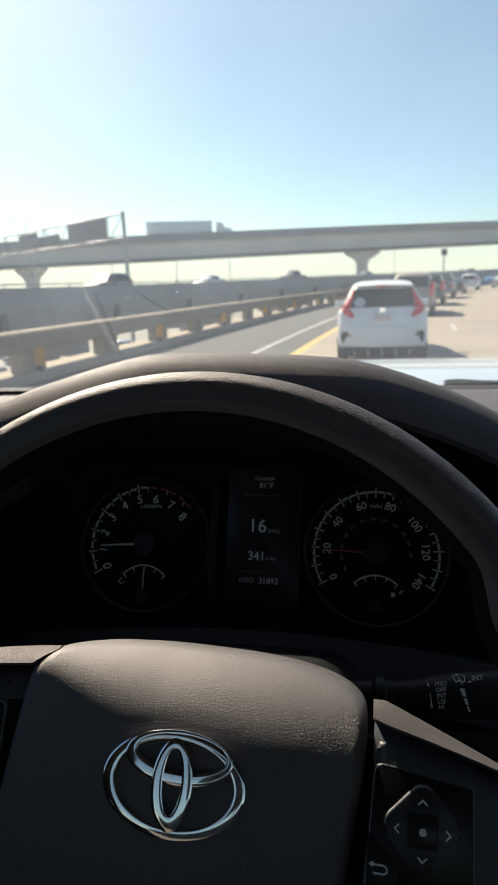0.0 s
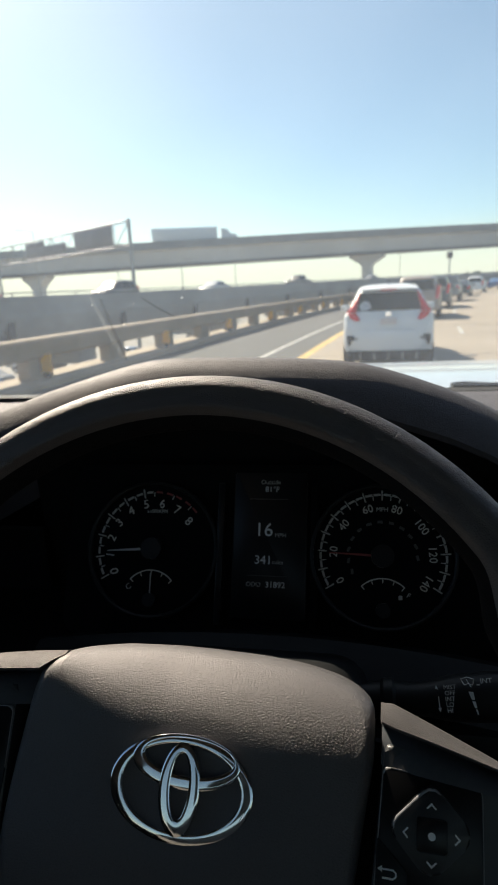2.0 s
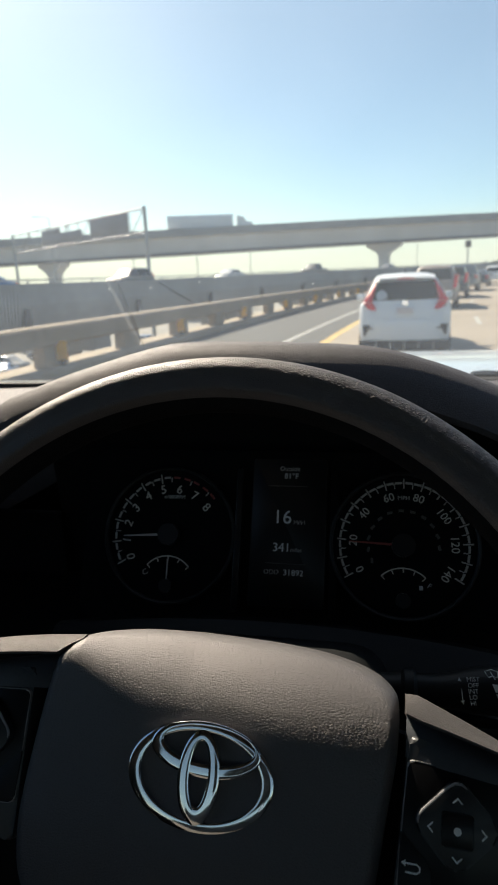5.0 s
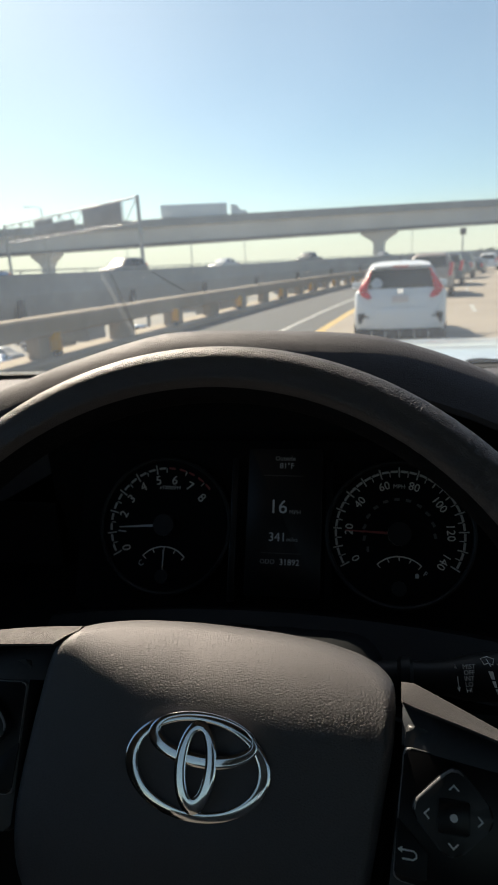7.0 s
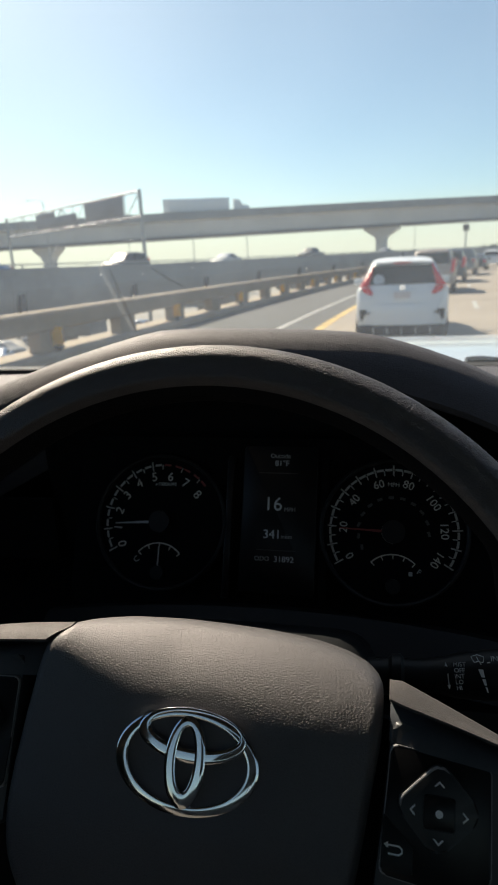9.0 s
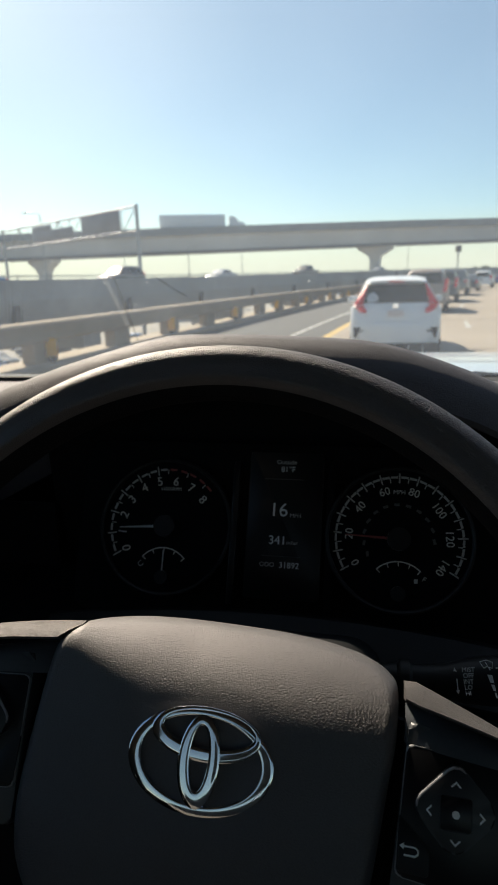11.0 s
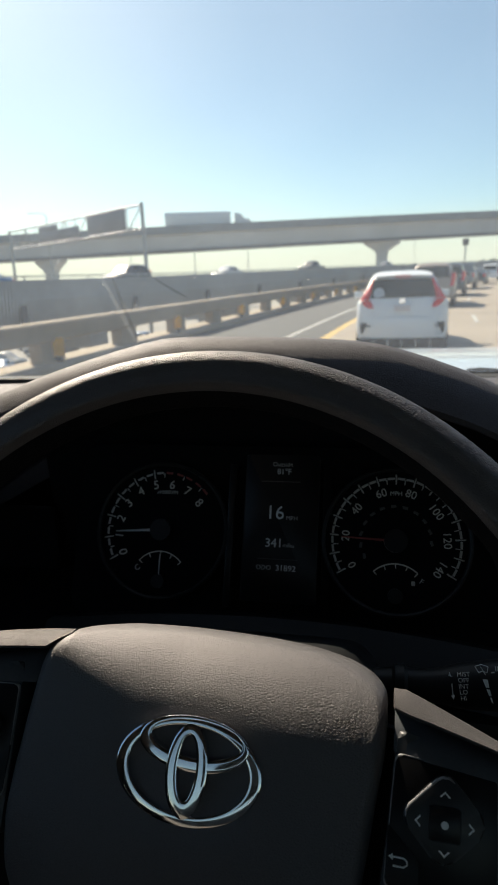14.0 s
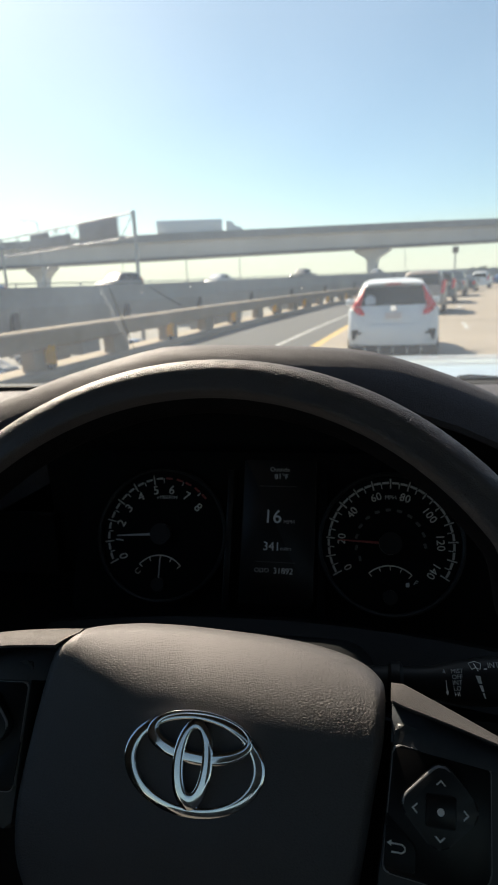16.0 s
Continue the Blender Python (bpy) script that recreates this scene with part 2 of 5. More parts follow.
def lettering(name, text, size, mat, parent, m, align="CENTER", depth=0.0002, shear=0.0, label=""):
    """Raised print, as a mesh."""
    cu = bpy.data.curves.new("tmp", "FONT")
    cu.body, cu.size, cu.align_x, cu.align_y, cu.extrude, cu.shear = text, size, align, "CENTER", depth, shear
    cu.resolution_u = 3
    tmp = new("tmp", cu)
    me = bpy.data.meshes.new_from_object(tmp.evaluated_get(bpy.context.evaluated_depsgraph_get()))
    bpy.data.objects.remove(tmp)
    bpy.data.curves.remove(cu)
    me.name = name
    me.materials.clear()
    me.materials.append(mat)
    ob = new(name, me)
    ob.parent, ob.matrix_basis = parent, m
    if label:
        tagged(ob, label)
    return ob


# ---------------------------------------------------------------- moulded leather grain as relief
def value_noise(u, v, size, seed):
    """Smooth lattice noise, 0 to 1."""
    table = np.random.RandomState(seed).rand(128, 128)
    a, b = u / size, v / size
    i, j = np.floor(a).astype(int), np.floor(b).astype(int)
    f, g = a - i, b - j
    f, g = f * f * (3 - 2 * f), g * g * (3 - 2 * g)
    at = lambda p, q: table[p % 128, q % 128]
    return (at(i, j) * (1 - f) + at(i + 1, j) * f) * (1 - g) + (at(i, j + 1) * (1 - f) + at(i + 1, j + 1) * f) * g


def leather(u, v, cell, stretch, seed):
    """Pebbles parted by fine wandering creases: 0 in a crease, about 1 on a pebble."""
    a = (u + 0.9 * cell * (value_noise(u, v, 1.7 * cell, seed + 1) - 0.5)) / (cell * stretch)
    b = (v + 0.9 * cell * (value_noise(u, v, 1.7 * cell, seed + 2) - 0.5)) / cell
    jit = np.random.RandomState(seed).rand(2, 256, 256)
    i, j = np.floor(a).astype(int), np.floor(b).astype(int)
    f1, f2 = np.full(a.shape, 9.0), np.full(a.shape, 9.0)
    for p in (-1, 0, 1):
        for q in (-1, 0, 1):
            ii, jj = (i + p) % 256, (j + q) % 256
            d = np.hypot(i + p + jit[0, ii, jj] - a, j + q + jit[1, ii, jj] - b)
            f2 = np.minimum(f2, np.maximum(f1, d))
            f1 = np.minimum(f1, d)
    w = 1 - np.exp(-3.2 * (f2 - f1))
    deep = 0.50 + 0.50 * np.clip(value_noise(u, v, 3.0 * cell, seed + 3) * 2 - 0.4, 0, 1)
    return 1 - (1 - w) * deep + 0.12 * (value_noise(u, v, 0.6 * cell, seed + 4) - 0.5)


def relief(name, P, closed_rows, mat, parent, label):
    """One smooth mesh over a grid of points P[row, column]; columns run round."""
    R, C = P.shape[:2]
    me = bpy.data.meshes.new(name)
    idx = np.arange(R * C).reshape(R, C)
    nxt = np.roll(idx, -1, axis=1)
    lo, hi = (idx, np.roll(idx, -1, axis=0)) if closed_rows else (idx[:-1], idx[1:])
    ln, hn = (nxt, np.roll(nxt, -1, axis=0)) if closed_rows else (nxt[:-1], nxt[1:])
    me.from_pydata(P.reshape(-1, 3).tolist(), [], np.stack([lo, ln, hn, hi], axis=-1).reshape(-1, 4).tolist())
    me.shade_smooth()
    me.materials.append(mat)
    ob = new(name, me)
    ob.parent = parent
    tagged(ob, label)
    return ob


# ---------------------------------------------------------------- the truck's cab: steering wheel
WHEEL_Z, WHEEL_TILT, WHEEL_TURN = 1.332, 32.79, 2.8
# local x: to the right in the wheel's plane, y: up in it, z: towards the driver
WHEEL = Matrix.Translation((0, 0, WHEEL_Z)) @ pose(0, 0, 0, 90 - WHEEL_TILT, 0, 0) @ pose(0, 0, 0, 0, 0, -WHEEL_TURN)
wheel = thing("steering_wheel", "black leather-grained steering wheel with chrome oval emblem and button spokes", "steering wheel", WHEEL)

# rim: an oval section with a soft ridge on the driver's side, thicker grips at the sides, grained all over
A = np.concatenate([np.linspace(0.30, 2.86, 1800), np.linspace(2.90, 2 * math.pi + 0.26, 90)])[:, None]
B = np.concatenate([np.linspace(-0.75, 3.35, 230), np.linspace(3.45, 2 * math.pi - 0.85, 26)])[None, :]
h = leather(0.1862 * A + 0 * B, 0.0160 * B + 0 * A, 0.00125, 0.9, 11)
grow = 0.00042 * (h - 1) + 0.0016 * np.exp(-((B - 2.10) / 0.20) ** 2) - 0.0012 * np.exp(-((B - 1.60) / 0.22) ** 2)
reach = np.clip((39.0 - np.minimum(np.degrees(np.abs(np.arctan2(np.sin(A), np.cos(A)))), np.degrees(np.abs(np.arctan2(np.sin(A), -np.cos(A)))))) / 11.0, 0, 1)
grip = 0.0105 * reach * reach * (3 - 2 * reach) * np.clip(-np.cos(B), 0, 1) ** 0.5
rad, up = (0.0150 + grow) * np.cos(B) - grip, (0.0168 + grow) * np.sin(B)
rim = relief("rim", np.stack([-0.0045 + (0.1862 + rad) * np.cos(A), 0.0058 + (0.1862 + rad) * np.sin(A), up + 0 * A], axis=-1), True, RIM_GRAIN, wheel,
             "black grained rim with a smooth inner band, worn shiny on top")
rim.data.materials.append(MATTE)
band = np.tile((B[0] > 2.42) & (B[0] < 4.6), len(A))
rim.data.polygons.foreach_set("material_index", band.astype(np.int32))


def hub_z(x, y):
    """Height of the airbag cover over the wheel's plane."""
    z = -0.0085
    # shadow put into the shape: the left side starts to curve higher up
    y0 = 0.012 + 0.025 * min(1, max(0, (-x - 0.015) / 0.060)) ** 1.2
    if y > y0:
        z -= 0.031 * ((y - y0) / (0.062 - y0)) ** 2.15
    if y < -0.03:
        z -= 0.012 * ((-0.03 - y) / 0.07) ** 1.6
    z -= 0.0035 * (abs(x) / 0.088) ** 2.4
    e = math.hypot(x / 0.047, (y + 0.001) / 0.0350)
    if e < 1:
        z -= 0.0020 * (1 - e * e) ** 1.6
    return z


top = [(0, 0.0612), (0.025, 0.0610), (0.050, 0.0594), (0.070, 0.0556), (0.081, 0.0512), (0.0885, 0.0450)]
right = top + [(0.0892, 0.033), (0.0886, 0.018), (0.0860, 0), (0.0838, -0.019), (0.0812, -0.038), (0.077, -0.060), (0.068, -0.082), (0.042, -0.096), (0, -0.100)]
left = top[:5] + [(0.0862, 0.0440), (0.0888, 0.033), (0.0903, 0.018), (0.0916, 0), (0.0925, -0.019), (0.0925, -0.038), (0.089, -0.060), (0.075, -0.082), (0.045, -0.096), (0, -0.100)]
outline = []
for loop in (right, [(-x, y) for x, y in left[::-1]]):
    for (x0, y0), (x1, y1) in zip(loop, loop[1:]):
        outline += [(x0 + (x1 - x0) * k / 5, y0 + (y1 - y0) * k / 5) for k in range(5)]
for _ in range(3):
    n = len(outline)
    outline = [((outline[i - 1][0] + 2 * outline[i][0] + outline[(i + 1) % n][0]) / 4,
                (outline[i - 1][1] + 2 * outline[i][1] + outline[(i + 1) % n][1]) / 4) for i in range(n)]
ring = np.array(outline + outline[:1])
run = np.concatenate([[0], np.cumsum(np.hypot(*(ring[1:] - ring[:-1]).T))])
steps = np.linspace(0, run[-1], 1701)[:-1]
ox, oy = np.interp(steps, run, ring[:, 0]), np.interp(steps, run, ring[:, 1])
S = np.concatenate([np.linspace(0.0005, 0.34, 14), np.linspace(0.345, 1.0, 230)])[:, None]
X, Y = S * ox[None, :], S * oy[None, :]
Z = np.vectorize(hub_z)(X, Y) - np.where(S < 0.93, 0, 0.0065 * (1 - np.sqrt(np.clip(1 - ((S - 0.93) / 0.07) ** 2, 0, 1))))
Z = Z + 0.00023 * (leather(X, Y, 0.00105, 1.7, 5) - 1) * np.clip((S - 0.36) / 0.05, 0, 1)
skirt = np.stack([ox * 0.995, oy * 0.995, np.vectorize(hub_z)(ox, oy) - 0.03], axis=-1)[None]
hub = relief("airbag_cover", np.concatenate([np.stack([X, Y, Z], axis=-1), skirt]), False, PAD_GRAIN, wheel, "black leather-grained airbag cover")


def oval_ring(ax, ay, bx, by, cx, cy, dx, dy, z, thick, n=96):
    """A polished, slightly domed ring between the outer oval (ax, ay) round (cx, cy) and the inner oval (bx, by) round (dx, dy)."""
    rws = []
    for i in range(n + 1):
        a = 2 * math.pi * i / n
        o = Vector((cx + ax * math.cos(a), cy + ay * math.sin(a)))
        q = Vector((dx + bx * math.cos(a), dy + by * math.sin(a)))
        rws.append([(p.x, p.y, z + thick * h - 0.9 * (p.x + 0.010) ** 2 - 1.4 * p.y ** 2) for p, h in ((o.lerp(q, s), h) for s, h in
                    ((0, -1.2), (0, 0.20), (0.02, 0.62), (0.06, 0.88), (0.14, 0.965), (0.30, 0.995), (0.5, 1.0), (0.70, 0.995), (0.86, 0.965), (0.94, 0.88), (0.98, 0.62), (1, 0.20), (1, -1.2)))])
    return loft(rws)


emblem_z = hub_z(0, 0)
emblem = part("emblem", oval_ring(0.0354, 0.0236, 0.0290, 0.0191, -0.0005, -0.0014, -0.0004, -0.0009, 0, 0.0019), CHROME, wheel, "chrome oval emblem",
              m=pose(0, 0, emblem_z + 0.0021, 3.2, 0, 0))
part("emblem_bar", oval_ring(0.0268, 0.0122, 0.0218, 0.0080, 0.0010, 0.0105, 0.0024, 0.0128, 0, 0.0021), CHROME, emblem)
part("emblem_bar", oval_ring(0.0102, 0.0206, 0.0043, 0.0138, -0.0006, -0.0014, -0.0006, 0.0002, 0, 0.0025), CHROME, emblem)


def caret(size, width, z):
    return plate([(-size, -size * 0.55), (0, size * 0.45), (size, -size * 0.55), (size - width, -size * 0.55 - width * 0.3), (0, size * 0.45 - width * 1.35),
                  (-size + width, -size * 0.55 - width * 0.3)][::-1], z, z + 0.0003)


def spoke(sx):
    """A side spoke: grained lip, satin panel, button pad with a four-way key."""
    P = lambda pts: [(sx * x, y) for x, y in pts][::sx]
    s = part("spoke", plate(rounded(P([(0.0940, 0.0300), (0.150, 0.0165), (0.168, 0.012), (0.168, -0.022), (0.150, -0.040), (0.088, -0.052)]), 0.004),
                            -0.034, -0.0165, 0.0022, seg=3), SATIN_GREY, wheel, "satin dark plastic spoke")
    lip_rows = []
    for k in range(13):
        t = k / 12
        x = 0.0915 + t * 0.072
        # the inner end follows the slanting edge of the airbag cover on the driver's left
        xt, xb = (sx * (x - 0.0190 * (1 - t) ** 5), sx * (x - 0.0095 * (1 - t) ** 5)) if sx < 0 else (sx * x, sx * x)
        yt, yb = 0.0480 - 0.0285 * t ** 1.05 - (0.0022 if k == 0 else 0), 0.0372 - 0.0180 * t ** 1.1 + (0.0008 if k == 0 else 0)
        if sx < 0:
            yt, yb = 0.0487 - 0.0175 * t, 0.0376 - 0.0124 * t
        lip_rows.append([(xb, yb, -0.026), (xb, yb, -0.0132), (xb, yb + 0.0012, -0.0121), ((xb + xt) / 2, (yb + yt) / 2, -0.0155),
                         (xt, yt - 0.002, -0.0202), (xt, yt, -0.0235), (xt, yt, -0.034)])
    part("spoke_lip", loft(lip_rows, caps=True), LIP_GRAIN, s, "grained upper edge of the spoke")
    sh = []
    for k in range(13):
        t = k / 12
        x = 0.0922 + t * 0.069 - (0.0068 * (1 - t) ** 5 if sx < 0 else 0)
        sink = 0.0045 * max(0, 1 - t / 0.3) ** 2
        yt, yb = 0.0366 - 0.0182 * t ** 1.1, 0.0200 - 0.0075 * t
        sh.append([(sx * x, yt, -0.0250), (sx * x, yt - 0.0006, -0.0205 - sink), (sx * x, yt + (yb - yt) * 0.35, -0.0160 - sink), (sx * x, yt + (yb - yt) * 0.7, -0.0142 - sink), (sx * x, yb, -0.0138 - sink), (sx * x, yb, -0.024)])
    part("spoke_shoulder", loft(sh, caps=True), SATIN_BLUE, s, "satin curved shoulder of the spoke")
    pad = part("button_pad", plate(rounded(P([(0.0935, 0.0190), (0.1365, 0.0155), (0.1365, -0.0300), (0.128, -0.0370), (0.0905, -0.0330)]), 0.003),
                                   -0.018, -0.0145, 0.0009), GLOSS, wheel, "glossy black button pad", m=pose(0, 0, 0, 0, 0, 0.5))
    # the pad's seam line, toned pale for the light it catches
    part("pad_seam", plate(rounded(P([(0.0931, 0.0194), (0.1369, 0.0159), (0.1369, -0.0304), (0.1283, -0.0374), (0.0901, -0.0334)]), 0.0034),
                           -0.018, -0.0147, 0.0006), EDGE_GLINT, pad)
    part("four_way_key", plate(rounded(P([(0.0975, -0.0008), (0.1125, 0.0142), (0.1170, 0.0142), (0.1305, 0.0002), (0.1305, -0.0062), (0.1168, -0.0198),
                                        (0.1108, -0.0198), (0.0975, -0.0062)]), 0.0034), -0.0150, -0.0092, 0.0011, seg=3), KEY_BLACK, pad)
    # pale bead painted as the highlight on the key's upper inner edge
    part("key_glint", tube([(sx * 0.0981, -0.0040, -0.0098), (sx * 0.0984, -0.0012, -0.0097), (sx * 0.0998, 0.0009, -0.0097), (sx * 0.1106, 0.0117, -0.0097), (sx * 0.1130, 0.0133, -0.0097), (sx * 0.1160, 0.0133, -0.0097), (sx * 0.1182, 0.0119, -0.0098)], 0.0007, 8), EDGE_GLINT, pad)
    part("centre_key", plate(rounded(P([(0.1078, 0.0022), (0.1210, 0.0022), (0.1210, -0.0112), (0.1078, -0.0112)]), 0.0015), -0.0094, -0.0084, 0.0007), GLOSS, pad)
    cx, cy = sx * 0.1143, -0.0046
    part("key_mark", plate([(cx + 0.0016 * math.cos(a * math.pi / 8), cy + 0.0016 * math.sin(a * math.pi / 8)) for a in range(16)], -0.0084, -0.0081), INK, pad)
    for ang, dx, dy in ((0, 0, 0.0118), (-90, 0.0112, 0), (180, 0, -0.0112), (90, -0.0114, 0)):
        part("key_arrow", caret(0.0023, 0.0007, 0), INK, pad, m=pose(cx + dx, cy + dy, -0.0092, 0, 0, ang))
    # the return key with its bent arrow
    part("return_key", plate(rounded(P([(0.0912, -0.0092), (0.1045, -0.0215), (0.1045, -0.0318), (0.0908, -0.0312)]), 0.0015), -0.0148, -0.0138, 0.0006), SATIN, pad)
    if sx > 0:
        arrow = tube([(0.0930, -0.0212, -0.0137), (0.0985, -0.0212, -0.0137), (0.0998, -0.0222, -0.0137), (0.0998, -0.0236, -0.0137),
                      (0.0985, -0.0246, -0.0137), (0.0938, -0.0246, -0.0137)], 0.0004, 5)
        plate([(0.0918, -0.0212), (0.0938, -0.0199), (0.0938, -0.0225)][::-1], -0.0138, -0.0135, bm=arrow)
        part("return_mark", arrow, INK, pad)
    # arm that carries the spoke out to the rim
    part("spoke_arm", plate(rounded(P([(0.080, 0.030), (0.172, 0.012), (0.180, -0.020), (0.150, -0.042), (0.080, -0.055)]), 0.006), -0.045, -0.030), MATTE, s)
    if sx < 0:
        for o in (s, pad):
            o.location.x -= 0.0045
            o.location.y += 0.0040


spoke(1)
spoke(-1)
part("lower_spoke", plate(rounded([(-0.03, -0.080), (-0.036, -0.178), (0.036, -0.178), (0.03, -0.080)], 0.006), -0.040, -0.020, 0.003), SATIN_GREY, wheel)
part("column_boss", tube([(0, -0.005, -0.050), (0, -0.005, -0.105)], 0.042, 24), MATTE, wheel)

# ---------------------------------------------------------------- column shroud and stalks
COLUMN = Matrix.Translation((0, 0, WHEEL_Z)) @ pose(0, 0, 0, 90 - WHEEL_TILT, 0, 0)
column = thing("steering_column", "black plastic steering column shroud under the cluster", "steering column", COLUMN)
sec = []
for z, w, h0, h1 in ((-0.062, 0.070, -0.060, 0.040), (-0.070, 0.085, -0.072, 0.052), (-0.12, 0.094, -0.080, 0.058), (-0.20, 0.098, -0.088, 0.060), (-0.30, 0.100, -0.095, 0.060)):
    sec.append([(x, y, z) for x, y in rounded([(-w, h0), (w, h0), (w * 0.9, h1), (-w * 0.9, h1)], 0.03, 5)])
part("shroud", loft(sec, closed=True, caps=True), SATIN, column)


def stalk(sx, name, label):
    eye = Matrix.Translation((0.080, -0.212, 1.550))
    st = thing(name, label, "stalk", eye @ Matrix.Scale(1.11, 4) @ eye.inverted() @ COLUMN)
    prof = ((0.080, 0.0105), (0.094, 0.0105), (0.096, 0.0125), (0.101, 0.0125), (0.103, 0.0100), (0.112, 0.0090), (0.122, 0.0100), (0.132, 0.0125), (0.150, 0.0140),
            (0.185, 0.0145), (0.205, 0.0125), (0.209, 0.0080))
    rws = []
    for x, r in prof:
        yc = 0.038 + (x - 0.095) * 0.10
        rws.append([(sx * x, yc + r * math.cos(t), -0.092 + r * 0.85 * math.sin(t)) for t in (2 * math.pi * k / 20 for k in range(20))])
    part("lever", loft(rws, closed=True, caps=True), SATIN, st)
    return st


wiper_stalk = stalk(1, "wiper_stalk", "black wiper stalk with white printed wiper settings")
sz = -0.0785
for k, word in enumerate(("MIST", "OFF", "INT", "LO", "HI")):
    lettering("setting_word", word, 0.0034, INK, wiper_stalk, pose(0.1325, 0.0543 - 0.0060 - 0.0031 * k, sz - 0.0006 * abs(k - 1.5), 8 - 8 * k, 0, 6), depth=0.0001)
arrow = tube([(0.1262, 0.0490, sz), (0.1265, 0.0455, sz), (0.1270, 0.0420, sz - 0.001)], 0.0003, 5)
plate([(0.1258, 0.0428), (0.1278, 0.0432), (0.1272, 0.0408)], sz - 0.0012, sz - 0.0008, bm=arrow)
plate([(0.1245, 0.0530), (0.1262, 0.0527), (0.1250, 0.0550)], sz - 0.0004, sz, bm=arrow)
part("setting_arrow", arrow, INK, wiper_stalk, m=pose(0, -0.006, 0))
wedge = bmesh.new()
for a, b, w in ((0.0528, 0.0487, 0.0013), (0.0478, 0.0446, 0.0009), (0.0438, 0.0410, 0.0005)):
    plate([(0.1437 + (0.0528 - a) * 0.3 - w, a), (0.1437 + (0.0528 - b) * 0.3 - w * 0.7, b), (0.1437 + (0.0528 - b) * 0.3 + w * 0.7, b), (0.1437 + (0.0528 - a) * 0.3 + w, a)],
          sz - 0.0004, sz + 0.0002, bm=wedge)
part("interval_wedge", wedge, INK, wiper_stalk, m=pose(0, -0.006, 0))
icon = tube([(0.1395 + 0.0010, 0.0560, sz), (0.1385, 0.0592, sz), (0.1420, 0.0604, sz), (0.1455, 0.0595, sz), (0.1450, 0.0563, sz), (0.1425, 0.0570, sz), (0.1405, 0.0560, sz)], 0.00028, 5)
tube([(0.1440, 0.0552, sz), (0.1415, 0.0592, sz)], 0.00026, 5, bm=icon)
part("wiper_symbol", icon, INK, wiper_stalk, m=pose(0, -0.006, 0))
lettering("setting_word", "INT", 0.0040, INK, wiper_stalk, pose(0.1522, 0.0530, sz, 0, 0, 6), depth=0.0001)
part("setting_bar", plate([(0.1470, 0.0563), (0.1488, 0.0565), (0.1488, 0.0572), (0.1470, 0.0570)], sz, sz + 0.0002), INK, wiper_stalk, m=pose(0, -0.006, 0))

# ---------------------------------------------------------------- instrument cluster
CLUSTER = Matrix.Translation((0, 0.2573, WHEEL_Z + 0.0004)) @ pose(0, 0, 0, 90 - 26.66, 0, 0)
cluster = thing("instrument_cluster", "black instrument cluster with two round gauges and a centre display", "instrument cluster", CLUSTER)
part("face_panel", plate(rounded([(-0.185, -0.078), (0.185, -0.078), (0.185, 0.078), (-0.185, 0.078)], 0.02), -0.02, -0.006), DIAL, cluster)
part("lower_lip", loft([[(x, -0.066 - 0.010 * (x / 0.16) ** 2, -0.006), (x, -0.068 - 0.010 * (x / 0.16) ** 2, 0.004), (x, -0.078 - 0.010 * (x / 0.16) ** 2, 0.012), (x, -0.11 - 0.010 * (x / 0.16) ** 2, 0.030)]
                        for x in [(-0.20 + 0.40 * k / 24) for k in range(25)]]), SATIN, cluster)


def at_angle(r, deg):
    """Place on a dial, deg clockwise from straight up."""
    return r * math.sin(radians(deg)), r * math.cos(radians(deg))


def small_gauge(dial, cy, first, last, needle_at):
    arc = bmesh.new()
    rws = []
    for k in range(21):
        d = first + (last - first) * k / 20
        rws.append([(*[c + o for c, o in zip(at_angle(r, d), (0, cy))], 0.0006) for r in (0.0252, 0.0262)])
    loft(rws, bm=arc)
    part("gauge_arc", arc, BACKLIT, dial)
    for k in range(5):
        d = first + (last - first) * k / 4
        x, y = at_angle(0.0240, d)
        part("gauge_tick", box(-0.00035, 0.00035, -0.002, 0.002, 0, 0.0006), BACKLIT, dial, m=pose(x, y + cy, 0, 0, 0, -d))
    if needle_at is not None:
        x, y = at_angle(0.012, needle_at)
        part("gauge_needle", box(-0.0004, 0.0004, -0.011, 0.011, 0, 0.0012), BACKLIT_DIM, dial, m=pose(x, y + cy, 0.001, 0, 0, -needle_at))
    part("gauge_hub", tube([(0, cy, 0), (0, cy, 0.004)], 0.006, 20), GLOSS, dial)


def gauge(cx, name, label):
    d = part(name, tube([(0, 0, -0.006), (0, 0, 0)], 0.0575, 48), DIAL, cluster, label, m=pose(cx, 0, 0))
    rws = []
    for k in range(65):
        a = 2 * math.pi * k / 64
        rws.append([(r * math.cos(a), r * math.sin(a), z) for r, z in ((0.0570, 0.0), (0.0575, 0.0045), (0.0590, 0.0055), (0.0605, 0.0045), (0.0608, -0.004))])
    part("bezel", loft(rws), SATIN, d)
    return d


def tick_mesh(bm, mat):
    me = bpy.data.meshes.new("tick")
    bm.to_mesh(me)
    bm.free()
    me.materials.append(mat)
    return me


lt = tick_mesh(box(-0.00055, 0.00055, -0.0042, 0.0042, 0, 0.0006), BACKLIT_TICK)
st = tick_mesh(box(-0.00035, 0.00035, -0.002, 0.002, 0, 0.0005), BACKLIT_DIM)
sg = tick_mesh(box(-0.0030, 0.0030, -0.0009, 0.0009, 0, 0.0006), BACKLIT_TICK)
